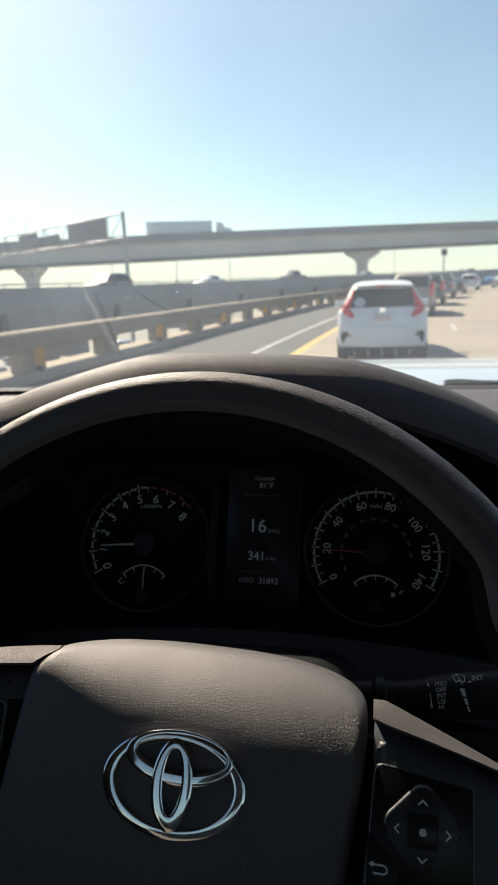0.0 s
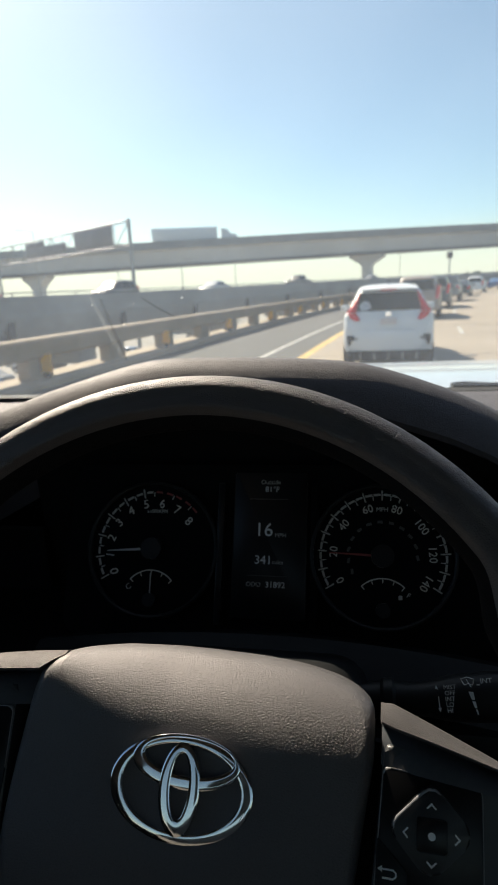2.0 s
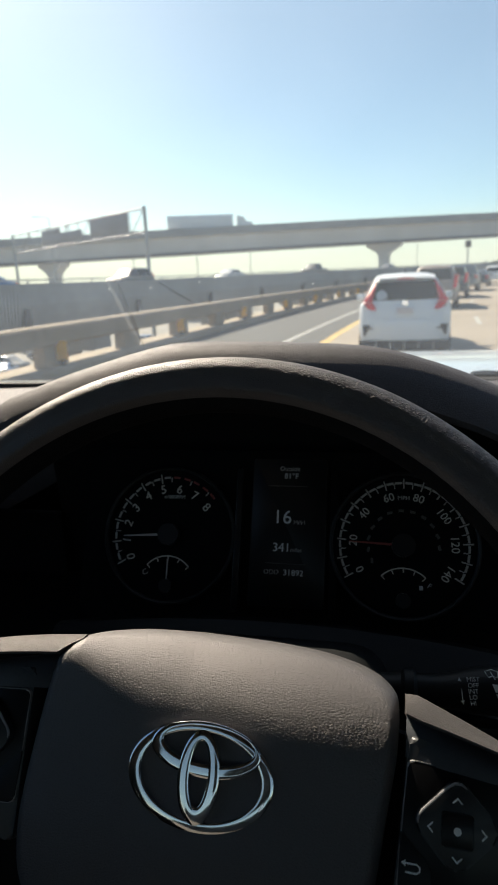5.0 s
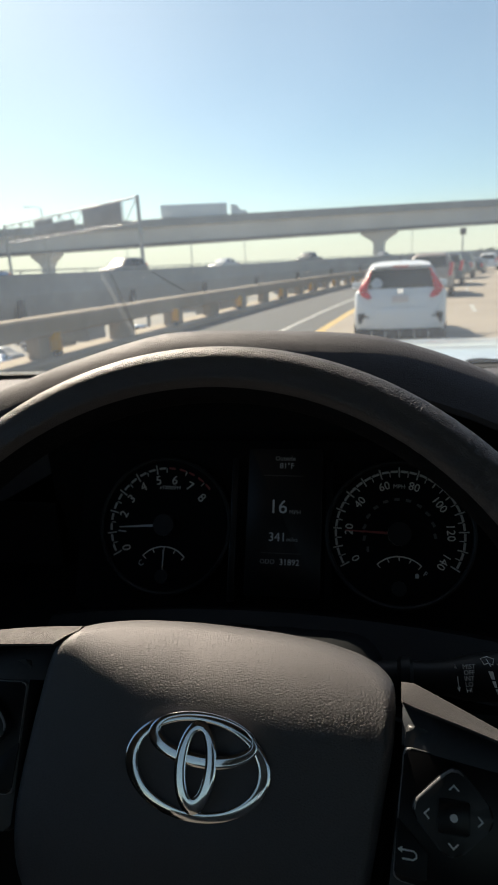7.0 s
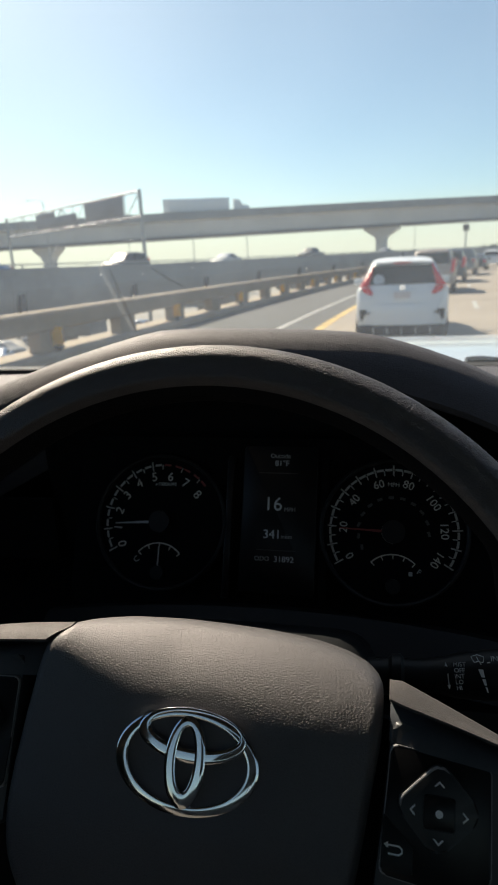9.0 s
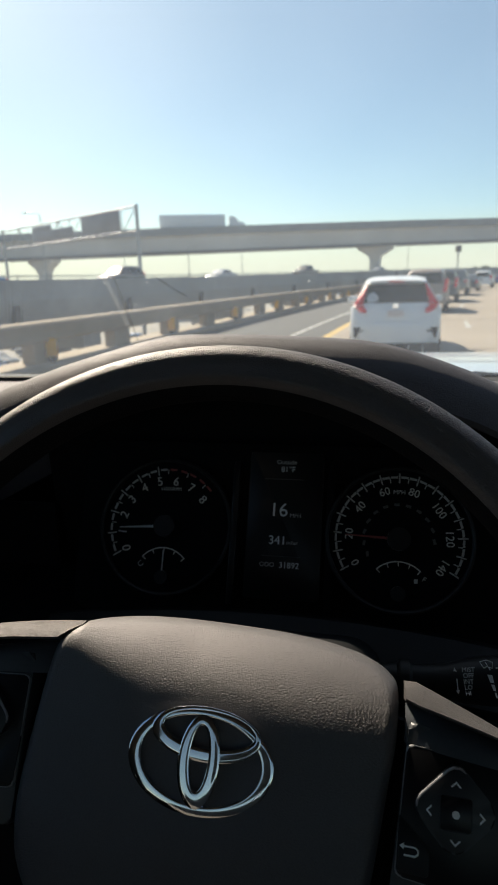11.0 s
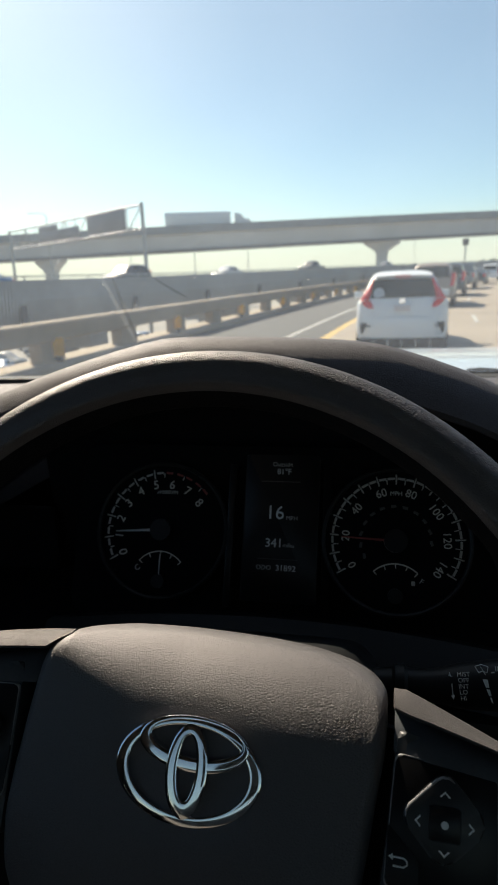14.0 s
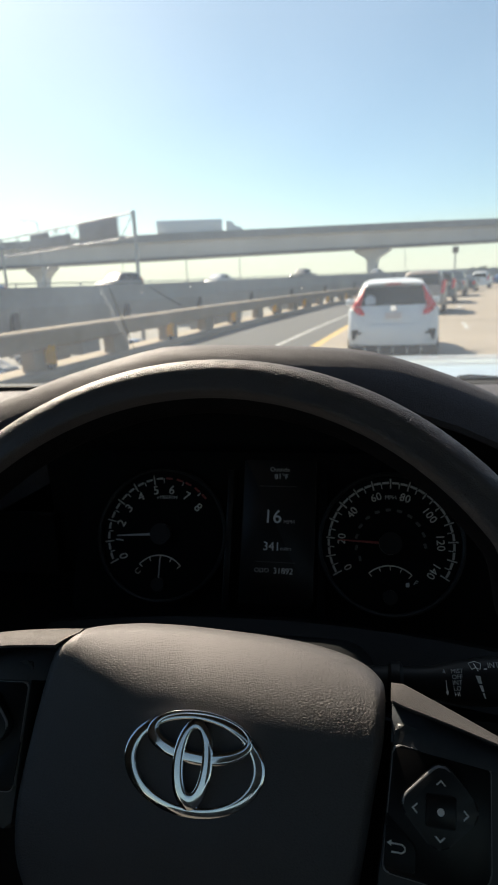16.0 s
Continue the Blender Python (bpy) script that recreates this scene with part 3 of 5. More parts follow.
sr = tick_mesh(box(-0.0030, 0.0030, -0.0009, 0.0009, 0, 0.0005), NEEDLE_RED)


def tick(src, dial, r, deg):
    o = new("tick", src)
    x, y = at_angle(r, deg)
    o.parent, o.matrix_basis = dial, pose(x, y, 0.0002, 0, 0, -deg)
    return o


tach = gauge(-0.1009, "tachometer", "round rev counter with white numerals and needle")
for k in range(9):
    d = -121 + 21.6 * k
    if k < 6:
        tick(lt, tach, 0.0505, d)
    if k < 8:
        for q in (0.28, 0.75):
            tick(sg if k < 5 or (k == 5 and q < 0.5) else sr, tach, 0.0510, d + 21.6 * q)
        tick(st, tach, 0.0490, d + 10.8)
    x, y = at_angle(0.0405, d)
    lettering("numeral", str(k), 0.0112, BACKLIT if k not in (1,) else BACKLIT_DIM, tach, pose(x, y, 0.0003, 0, 0, -d * 0.85))
lettering("unit_text", "x1000RPM", 0.0045, BACKLIT_DIM, tach, pose(0.002, 0.0335, 0.0003))
small_gauge(tach, -0.0445, -48, 48, 0)
lettering("gauge_letter", "C", 0.007, BACKLIT_DIM, tach, pose(-0.0205, -0.034, 0.0004, 0, 0, 40))
x, y = at_angle(0.021, -94)
part("needle", plate([(-0.0013, -0.020), (0.0013, -0.020), (0.0004, 0.021), (-0.0004, 0.021)], 0.003, 0.0042), BACKLIT_DIM, tach, "white needle", m=pose(x, y, 0, 0, 0, 94))
part("needle_hub", tube([(0, 0, 0), (0, 0, 0.007)], 0.0095, 28), GLOSS, tach)

speedo = gauge(0.1009, "speedometer", "round speedometer in miles per hour")
for k in range(15):
    d = -121 + 242 * k / 14
    tick(lt, speedo, 0.0510, d)
    if k < 14:
        for q in (0.28, 0.75):
            tick(sg, speedo, 0.0516, d + 236 / 14 * q)
        tick(st, speedo, 0.0490, d + 118 / 14)
    if k % 2 == 0:
        x, y = at_angle(0.0405, d)
        lettering("numeral", str(k * 10), 0.0094, BACKLIT, speedo, pose(x, y, 0.0003, 0, 0, -d))
lettering("unit_text", "MPH", 0.0050, BACKLIT_DIM, speedo, pose(0.0, 0.0390, 0.0003))
for k in range(12):
    d = -118 + 236 * k / 12.4
    x, y = at_angle(0.0285, d)
    part("small_mark", box(-0.0022, 0.0022, -0.0011, 0.0011, 0, 0.0004), SATIN_GREY, speedo, m=pose(x, y, 0.0002, 0, 0, -d * 0.8))
small_gauge(speedo, -0.0440, -43, 43, None)
lettering("gauge_letter", "F", 0.006, BACKLIT_DIM, speedo, pose(0.0205, -0.0315, 0.0004, 0, 0, -30))
part("pump_mark", box(0.0125, 0.0155, -0.0350, -0.0315, 0.0002, 0.0006, 0.0004), BACKLIT_DIM, speedo)
x, y = at_angle(0.022, -88)
part("needle", plate([(-0.0012, -0.022), (0.0012, -0.022), (0.0004, 0.022), (-0.0004, 0.022)], 0.003, 0.0042), NEEDLE_RED, speedo, "red needle", m=pose(x, y, 0, 0, 0, 88))
part("needle_hub", tube([(0, 0, 0), (0, 0, 0.007)], 0.0095, 28), GLOSS, speedo)

display = part("display", plate(rounded([(-0.028, -0.056), (0.037, -0.056), (0.037, 0.070), (-0.028, 0.070)], 0.003), -0.006, -0.001, 0.0008), GLOSS, cluster, "dark centre display")
for body, size, px, py, mt, al in (("Outside", 0.0055, 0.0045, 0.0615, BACKLIT_DIM, "CENTER"), ("81\u00b0F", 0.0068, 0.0060, 0.0550, SCREEN_TEXT, "CENTER"), ("16", 0.0165, -0.0005, 0.0190, SCREEN_TEXT, "CENTER"),
                                   ("MPH", 0.0050, 0.0142, 0.0150, BACKLIT_DIM, "CENTER"), ("341", 0.0105, -0.0005, -0.0068, SCREEN_TEXT, "CENTER"), ("miles", 0.0048, 0.0122, -0.0082, BACKLIT_DIM, "CENTER"),
                                   ("ODO", 0.0055, -0.0085, -0.0275, BACKLIT_DIM, "CENTER"), ("31892", 0.0070, 0.0105, -0.0275, SCREEN_TEXT, "CENTER")):
    lettering("display_text", body, size, mt, display, pose(px, py, -0.0008), al)
for y0 in (0.0465, -0.020):
    part("display_rule", box(-0.014, 0.020, y0 - 0.0003, y0 + 0.0003, -0.001, -0.0005), SATIN_GREY, display)
for x0 in (-0.0385, 0.0440):
    part("display_frame", box(x0 - 0.0030, x0 + 0.0030, -0.062, 0.060, -0.004, 0.004, 0.001), GLOSS if x0 < 0 else DIAL, cluster)

# ---------------------------------------------------------------- dashboard: visor hood over the cluster, dash top
dash = thing("dashboard", "dark grained dashboard with an arched hood over the cluster", "dashboard", pose(0, 0, WHEEL_Z))
crest = [(-0.460, 0.030), (-0.390, 0.062), (-0.330, 0.089), (-0.278, 0.110), (-0.269, 0.116), (-0.237, 0.127), (-0.206, 0.1375), (-0.177, 0.1460), (-0.148, 0.1540), (-0.122, 0.1605), (-0.101, 0.1645), (-0.085, 0.1655), (-0.060, 0.1658),
         (-0.008, 0.1645), (0.035, 0.1625), (0.066, 0.1600), (0.085, 0.1570), (0.104, 0.1520), (0.127, 0.1445), (0.154, 0.1345), (0.181, 0.1220), (0.215, 0.104), (0.250, 0.082), (0.290, 0.050)]
rows = []
for i, (x, z) in enumerate(crest):
    t = min(1, max(0, (x + 0.02) / 0.2))
    d = 0.037 - 0.004 * t
    rows.append([(x, 0.420, z - 0.045), (x, 0.335, z - 0.010), (x, 0.314, z - 0.0035), (x, 0.300, z), (x, 0.288, z - 0.0022), (x, 0.278, z - 0.0085), (x, 0.268, z - 0.020), (x, 0.260, z - d),
                 (x, 0.262, z - d - 0.005), (x, 0.272, z - d - 0.008), (x, 0.350, z - d - 0.014)])
part("cluster_hood", loft(rows, caps=True), DASH_GRAIN, dash, "grained arched cluster hood")
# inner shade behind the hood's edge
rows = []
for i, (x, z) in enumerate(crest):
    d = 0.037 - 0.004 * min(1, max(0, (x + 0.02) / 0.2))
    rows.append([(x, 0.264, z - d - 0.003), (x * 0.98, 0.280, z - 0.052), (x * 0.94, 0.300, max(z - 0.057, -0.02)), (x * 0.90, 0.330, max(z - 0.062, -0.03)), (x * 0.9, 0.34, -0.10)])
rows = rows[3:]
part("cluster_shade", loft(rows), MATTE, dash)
# dash top towards the windscreen and the face under the cluster
rows = []
for k in range(33):
    x = -0.74 + 1.86 * k / 32
    drop = 0.010 * ((x - 0.2) / 0.9) ** 2
    side = min(1, max(0, (abs(x + 0.005) - 0.265) / 0.05))
    rows.append([(x, 0.405 - 0.085 * side, 0.010 - 0.03 * side - drop), (x, 0.415 - 0.080 * side, 0.038 - 0.045 * side - drop), (x, 0.45, 0.052 - 0.01 * side - drop), (x, 0.60, 0.050 - drop), (x, 0.78, 0.043 - drop), (x, 0.86, 0.034 - drop)])
part("dash_top", loft(rows), DASH_GRAIN, dash)
part("dash_face", box(-0.74, 1.12, 0.395, 0.415, -0.45, 0.03, 0.004), MATTE, dash)
for xa, xb in ((-0.74, -0.245), (0.31, 1.12)):
    part("side_face", box(xa, xb, 0.322, 0.334, -0.30, -0.012, 0.004), MATTE, dash)
part("knee_panel", box(-0.74, 1.12, 0.18, 0.20, -0.60, -0.105, 0.006), SATIN, dash)
part("lower_shelf", loft([[(x, 0.19, -0.105), (x, 0.24, -0.095), (x, 0.33, -0.080)] for x in (-0.74, -0.3, 0.3, 1.12)]), MATTE, dash)
# centre stack bulge beside the cluster
part("centre_stack", loft([[(x, 0.34 + 0.05 * abs(x - 0.42) / 0.2, z) for z in (-0.45, -0.2, -0.06, -0.02)] + [(x, 0.42, 0.030)] for x in (0.235, 0.26, 0.42, 0.58, 0.62)]), SATIN, dash)
# side vent at the door end of the dash
part("side_vent", loft([[(x, 0.27, z - 0.030), (x, 0.255, z), (x, 0.27, z + 0.022), (x, 0.33, z + 0.034)] for x, z in ((-0.45, 0.000), (-0.36, 0.018), (-0.295, 0.025))], caps=True), SATIN, dash)

# ---------------------------------------------------------------- cab shell and windscreen
T = 0.04
cab = lambda name, bm, mat: tagged(finish(name, bm, mat), kind="structure")
cab("cab_roof", box(-0.62, 1.38, -1.25, 0.14, 1.90, 1.94, 0.01), HEADLINER)
cab("cab_wall_back", box(-0.72, 1.48, -1.30, -1.25, 0.55, 1.38), TRIM_DARK)
cab("cab_wall_back", box(-0.72, -0.56, -1.30, -1.25, 1.38, 1.94), TRIM_DARK)
cab("cab_wall_back", box(1.30, 1.48, -1.30, -1.25, 1.38, 1.94), TRIM_DARK)
cab("cab_wall_back", box(-0.56, 1.30, -1.30, -1.25, 1.88, 1.94), TRIM_DARK)
cab("cab_floor", box(-0.72, 1.48, -1.25, 0.90, 0.50, 0.55), TRIM_DARK)
cab("cab_wall_fire", box(-0.72, 1.48, 0.90, 0.94, 0.50, 1.36), TRIM_DARK)
POST_X = -0.492
for i, (xa, xb) in enumerate(((-0.78, -0.72), (1.48, 1.54))):
    cab("door_%d" % (i + 1), box(xa, xb, -1.25, 0.90, 0.55, 1.36, 0.012), TRIM_DARK)
    xi = -0.375 if i == 0 else 1.38
    xo = (xa + xb) / 2
    cab("window_post", tube([(xo, 0.86, 1.34), (POST_X if i == 0 else 1.44, 0.43, 1.735), (xi + 0.03, 0.13, 1.91)], 0.042, 10), TRIM_DARK)
    # unseen side walls, closed up to hold light off the wheel
    rows = [[(xo, y, 1.34), (xo + (xi - xo) * (top - 1.34) / 0.58, y, top)]
            for y, top in ((-1.25, 1.93), (-0.58, 1.93), (-0.57, 1.60 if i else 1.42), (0.02, 1.60 if i else 1.42), (0.03, 1.92), (0.07, 1.92), (0.12, 1.90), (0.43, 1.735), (0.86, 1.36))]
    cab("cab_wall_baffle", loft(rows), TRIM_DARK)
    cab("window_post", tube([(xo, -0.62, 1.34), (xi, -0.66, 1.91)], 0.07, 10), TRIM_DARK)
    cab("roof_rail", tube([(xi, 0.10, 1.91), (xi, -1.25, 1.91)], 0.045, 10), TRIM_DARK)
cab("windscreen_header", tube([(-0.62, 0.10, 1.915), (-0.3, 0.15, 1.925), (0.38, 0.175, 1.93), (1.06, 0.15, 1.925), (1.38, 0.10, 1.915)], 0.035, 10), HEADLINER)
rows = []
for j in range(13):
    t = j / 12
    rows.append([(0.38 + (x - 0.38) * (1.08 - 0.13 * t), 0.88 - 0.71 * t - 0.05 * ((x - 0.38) / 1.05) ** 2 + 0.015 * math.sin(t * math.pi), 1.372 + 0.555 * t)
                 for x in [(-0.67 + 2.10 * k / 20) for k in range(21)]])
screen = cab("windscreen", loft(rows), WINDSCREEN)
if screen.data.polygons[0].normal.y > 0:
    screen.data.flip_normals()
screen.visible_shadow = False
tagged(screen, "slightly dusty clear laminated windscreen of the truck, with haze painted into it", "windscreen", kind="structure")
# unseen rear pane, tinted to set the fill and the emblem's reflection
TINT = dusty_glass("tinted_glass", 0.02)
TINT.node_tree.nodes["Transparent BSDF"].inputs["Color"].default_value = (0.90, 0.77, 0.65, 1)
cab("window_1", loft([[(-0.56, -1.275, z), (1.30, -1.275, z)] for z in (1.38, 1.88)]), TINT)
# unseen bars, added to put dark streaks into the emblem's reflection
for x in (0.02, 0.72):
    cab("reflection_bar", box(x - 0.022, x + 0.022, -1.272, -1.255, 1.38, 1.88, 0.004), TRIM_DARK)
# printed dot band in the lower corner of the glass
dots = bmesh.new()
for i in range(44):
    for j in range(60):
        x = -0.62 + 0.0058 * (i + 0.5 * (j % 2))
        t = 0.02 + 0.0062 * j
        fade = 1 - max(0, (x + 0.50) / 0.10) - max(0, abs(t - 0.27) - 0.06) * 12
        if fade <= 0.05 or x > -0.38:
            continue
        s = (x - 0.38) / (1.08 - 0.13 * t)
        y = 0.88 - 0.71 * t - 0.05 * (s / 1.05) ** 2 + 0.015 * math.sin(t * math.pi) - 0.002
        z = 1.372 + 0.555 * t
        r = 0.0009 * min(1, fade)
        vs = [dots.verts.new((x + r * math.cos(q * math.pi / 3), y - r * 0.7 * math.sin(q * math.pi / 3), z + r * 0.7 * math.sin(q * math.pi / 3))) for q in range(6)]
        dots.faces.new(vs)
tagged(finish("dot_band", dots, MATTE, smooth=False), "fine black printed dot band on the windscreen edge", "dot band", kind="stuff")



def smear_material(name, color, amount):
    m = bpy.data.materials.new(name)
    m.use_nodes = True
    N, L = m.node_tree.nodes, m.node_tree.links
    N.remove(N["Principled BSDF"])
    tr, df, mix, nz, mr, tc = (N.new("ShaderNodeBsdfTransparent"), N.new("ShaderNodeBsdfTranslucent"), N.new("ShaderNodeMixShader"), N.new("ShaderNodeTexNoise"),
                               N.new("ShaderNodeMapRange"), N.new("ShaderNodeTexCoord"))
    df.inputs["Color"].default_value = (*color, 1)
    nz.inputs["Scale"].default_value, nz.inputs["Detail"].default_value = 60, 4
    L.new(tc.outputs["Object"], nz.inputs["Vector"])
    L.new(nz.outputs["Fac"], mr.inputs["Value"])
    mr.inputs["To Min"].default_value, mr.inputs["To Max"].default_value = amount * 0.5, amount * 1.4
    L.new(mr.outputs["Result"], mix.inputs[0])
    L.new(tr.outputs[0], mix.inputs[1])
    L.new(df.outputs[0], mix.inputs[2])
    L.new(mix.outputs[0], N["Material Output"].inputs["Surface"])
    return m


def smear(points, width, mat, label):
    """A thin see-through streak on the inside of the glass."""
    rws = [[(x + k * width * s, y - 0.004, z) for k in (-1, 1)] for (x, y, z), s in zip(points, (0.5, 1, 1, 0.6))]
    o = finish("smear", loft(rws), mat, smooth=False)
    o.visible_shadow = False
    tagged(o, label, "smear", "streaks on the windscreen")


PALE_STREAK, DARK_STREAK = smear_material("pale_streak", (0.85, 0.85, 0.82), 0.035), smear_material("dark_streak", (0.03, 0.03, 0.03), 0.24)
smear([(-0.309, 0.634, 1.559), (-0.3125, 0.672, 1.528), (-0.3165, 0.718, 1.490), (-0.320, 0.770, 1.448)], 0.0032, PALE_STREAK, "thin pale streak on the dusty windscreen")
smear([(-0.296, 0.645, 1.551), (-0.302, 0.683, 1.520), (-0.309, 0.726, 1.484), (-0.316, 0.773, 1.446)], 0.0034, DARK_STREAK, "thin dark streak on the dusty windscreen")
smear([(-0.234, 0.649, 1.550), (-0.224, 0.660, 1.541), (-0.212, 0.674, 1.530), (-0.199, 0.689, 1.520)], 0.0040, DARK_STREAK, "thin dark streak on the dusty windscreen")

specks = bmesh.new()
rnd = random.Random(21)
for k in range(46):
    x, t = rnd.uniform(-0.42, 0.42), rnd.uniform(0.03, 0.33)
    u = (x - 0.38) / (1.08 - 0.13 * t)
    y, z = 0.88 - 0.71 * t - 0.05 * (u / 1.05) ** 2 + 0.015 * math.sin(t * math.pi) - 0.003, 1.372 + 0.555 * t
    r = rnd.choice((0.0005, 0.0006, 0.0008, 0.0014))
    specks.faces.new([specks.verts.new((x + r * math.cos(q * math.pi / 4), y - r * 0.75 * math.sin(q * math.pi / 4), z + r * 0.6 * math.sin(q * math.pi / 4))) for q in range(8)])
speck = tagged(finish("dust_specks", specks, smear_material("pale_speck", (0.9, 0.9, 0.88), 0.3), smooth=False), "scattered pale dust specks on the windscreen", "dust specks", kind="stuff")
speck.visible_shadow = False

# ---------------------------------------------------------------- unseen driver's seat, added to bounce light onto the wheel
CLOTH = material("seat_cloth", (0.10, 0.095, 0.09), 0.9, vary=0.12, scale=30, bump=0.3, bump_scale=700)
seat = thing("driver_seat", "unseen dark grey cloth driver's seat on the cab floor, added to bounce light", "seat")
part("seat_base", box(-0.20, 0.26, -0.66, -0.14, 0.55, 0.82, 0.03), TRIM_DARK, seat)
part("cushion", box(-0.23, 0.29, -0.66, -0.10, 0.81, 0.95, 0.045, seg=4), CLOTH, seat)
part("backrest", box(-0.22, 0.28, -0.80, -0.66, 0.88, 1.40, 0.05, seg=4), CLOTH, seat)
part("headrest_post", tube([(0.03, -0.75, 1.38), (0.03, -0.77, 1.48)], 0.012, 8), CHROME, seat)
part("headrest", box(-0.10, 0.16, -0.82, -0.72, 1.45, 1.62, 0.04, seg=4), CLOTH, seat)

# ---------------------------------------------------------------- the truck's bonnet
bonnet = thing("truck_bonnet", "pale bluish-white truck bonnet seen through the windscreen", "truck bonnet")
rows = []
for k in range(25):
    s = -1 + 2 * k / 24
    x = 0.38 + 0.93 * s
    e = 0.13 * abs(s) ** 4
    rise = 0.018 if abs(s) < 0.45 else 0.018 * max(0, 1 - (abs(s) - 0.45) / 0.08)
    rows.append([(x, 1.00, 1.318 - e), (x, 1.10, 1.332 - e), (x, 1.35, 1.322 - e + rise * 0.5), (x, 1.75, 1.290 - e + rise), (x, 2.10, 1.245 - e + rise), (x, 2.25, 1.19 - e), (x, 2.32, 1.08 - e), (x, 2.34, 0.75)])
part("bonnet_panel", loft(rows), TRUCK_WHITE, bonnet)
part("front_bumper", box(-0.55, 1.31, 2.2, 2.40, 0.45, 0.76, 0.04), TRUCK_WHITE, bonnet)
for sx in (-0.53, 1.29):
    part("fender", box(sx - 0.02, sx + 0.02, 0.95, 2.3, 0.6, 1.25, 0.01), TRUCK_WHITE, bonnet)
for sx in (-0.46, 1.22):
    for y in (1.45, -0.95):
        w = part("wheel", tube([(sx - 0.12, y, 0.38), (sx - 0.09, y, 0.38), (sx + 0.09, y, 0.38), (sx + 0.12, y, 0.38)], 0.38, 28), MATTE, bonnet, "black tyre under the truck")
        part("wheel_rim", tube([(sx - 0.125, y, 0.38), (sx + 0.125, y, 0.38)], 0.22, 20), SATIN_GREY, w)
    part("chassis_rail", box(sx + (0.25 if sx < 0 else -0.33), sx + (0.33 if sx < 0 else -0.25), -1.25, 2.2, 0.42, 0.52, 0.01), MATTE, bonnet)
wiper = thing("wiper", "black wiper arm resting at the foot of the windscreen", "wiper")
part("blade", loft([[(x, 1.05, 1.318), (x, 1.03, z0), (x, 1.04, z1), (x, 1.07, z0)] for x, z0, z1 in ((0.262, 1.346, 1.3535), (0.285, 1.345, 1.3555), (0.33, 1.340, 1.352), (0.75, 1.335, 1.345))], caps=True), SATIN, wiper)


# ---------------------------------------------------------------- outdoor materials
CONCRETE_ROAD = material("road_concrete", (0.285, 0.245, 0.200), 0.85, vary=0.14, scale=0.35, bump=0.15, bump_scale=30)
ASPHALT = material("shoulder_asphalt", (0.072, 0.072, 0.071), 0.9, vary=0.25, scale=0.5, bump=0.2, bump_scale=40)
RAIL_CONCRETE = material("rail_concrete", (0.265, 0.215, 0.160), 0.9, vary=0.2, scale=0.8, bump=0.2, bump_scale=25)
CURB_CONCRETE = material("curb_concrete", (0.32, 0.265, 0.20), 0.9, vary=0.2, scale=0.8, bump=0.2, bump_scale=25)
WALL_CONCRETE = material("wall_concrete", (0.335, 0.34, 0.345), 0.9, vary=0.18, scale=0.25, bump=0.15, bump_scale=8)
# web pale and parapet darker: the bridge's shading is put into these tones
BRIDGE_CONCRETE = material("bridge_concrete", (0.58, 0.59, 0.60), 0.9, vary=0.12, scale=0.12, bump=0.1, bump_scale=5)
# shade under the girder, put into the colour of this band
SOFFIT_SHADE = material("soffit_shade", (0.20, 0.205, 0.215), 0.8, vary=0.2, scale=0.4, bump=0.1, bump_scale=6)
PARAPET_CONCRETE = material("parapet_concrete", (0.33, 0.34, 0.35), 0.9, vary=0.15, scale=0.3, bump=0.1, bump_scale=6)
YELLOW_PAINT = material("yellow_paint", (0.50, 0.35, 0.13), 0.8, vary=0.2, scale=3)
WHITE_PAINT = material("white_road_paint", (0.38, 0.375, 0.36), 0.8, vary=0.2, scale=3)
ORANGE = material("orange_marker", (0.75, 0.36, 0.03), 0.6, vary=0.12, scale=6)
STEEL = material("galvanised_steel", (0.36, 0.37, 0.38), 0.5, 0.6, vary=0.15, scale=3)
SIGN_BACK = material("sign_sheet_back", (0.24, 0.24, 0.26), 0.6, 0.2, vary=0.15, scale=1)
GROUND = material("dry_ground", (0.25, 0.236, 0.21), 0.95, vary=0.3, scale=0.03, bump=0.1, bump_scale=2)
LEAF = material("leaves", (0.05, 0.075, 0.03), 0.7, vary=0.4, scale=2)
BARK = material("bark", (0.10, 0.08, 0.06), 0.9, vary=0.3, scale=4)
TYRE = material("tyre_rubber", (0.02, 0.02, 0.021), 0.85, vary=0.2, scale=10)
WHEEL_METAL = material("wheel_alloy", (0.45, 0.46, 0.47), 0.35, 0.8, vary=0.1, scale=10)
CAR_GLASS = material("car_glass", (0.016, 0.030, 0.034), 0.06, vary=0.2, scale=3, spec=0.35)
RED_LENS = material("red_lens", (0.50, 0.02, 0.03), 0.2, vary=0.1, scale=8, coat=0.5, emit=0.06)
CLEAR_LENS = material("clear_lens", (0.75, 0.76, 0.78), 0.15, vary=0.05, scale=8, coat=0.5)
PLATE_GREY = material("plate_grey", (0.55, 0.52, 0.54), 0.5, vary=0.1, scale=8)
STICKER = material("sticker_blue_grey", (0.42, 0.48, 0.55), 0.6, vary=0.15, scale=20)


def paint(name, color, coat=0.3, rough=0.35):
    return material(name, color, rough, vary=0.05, scale=1.5, coat=coat)


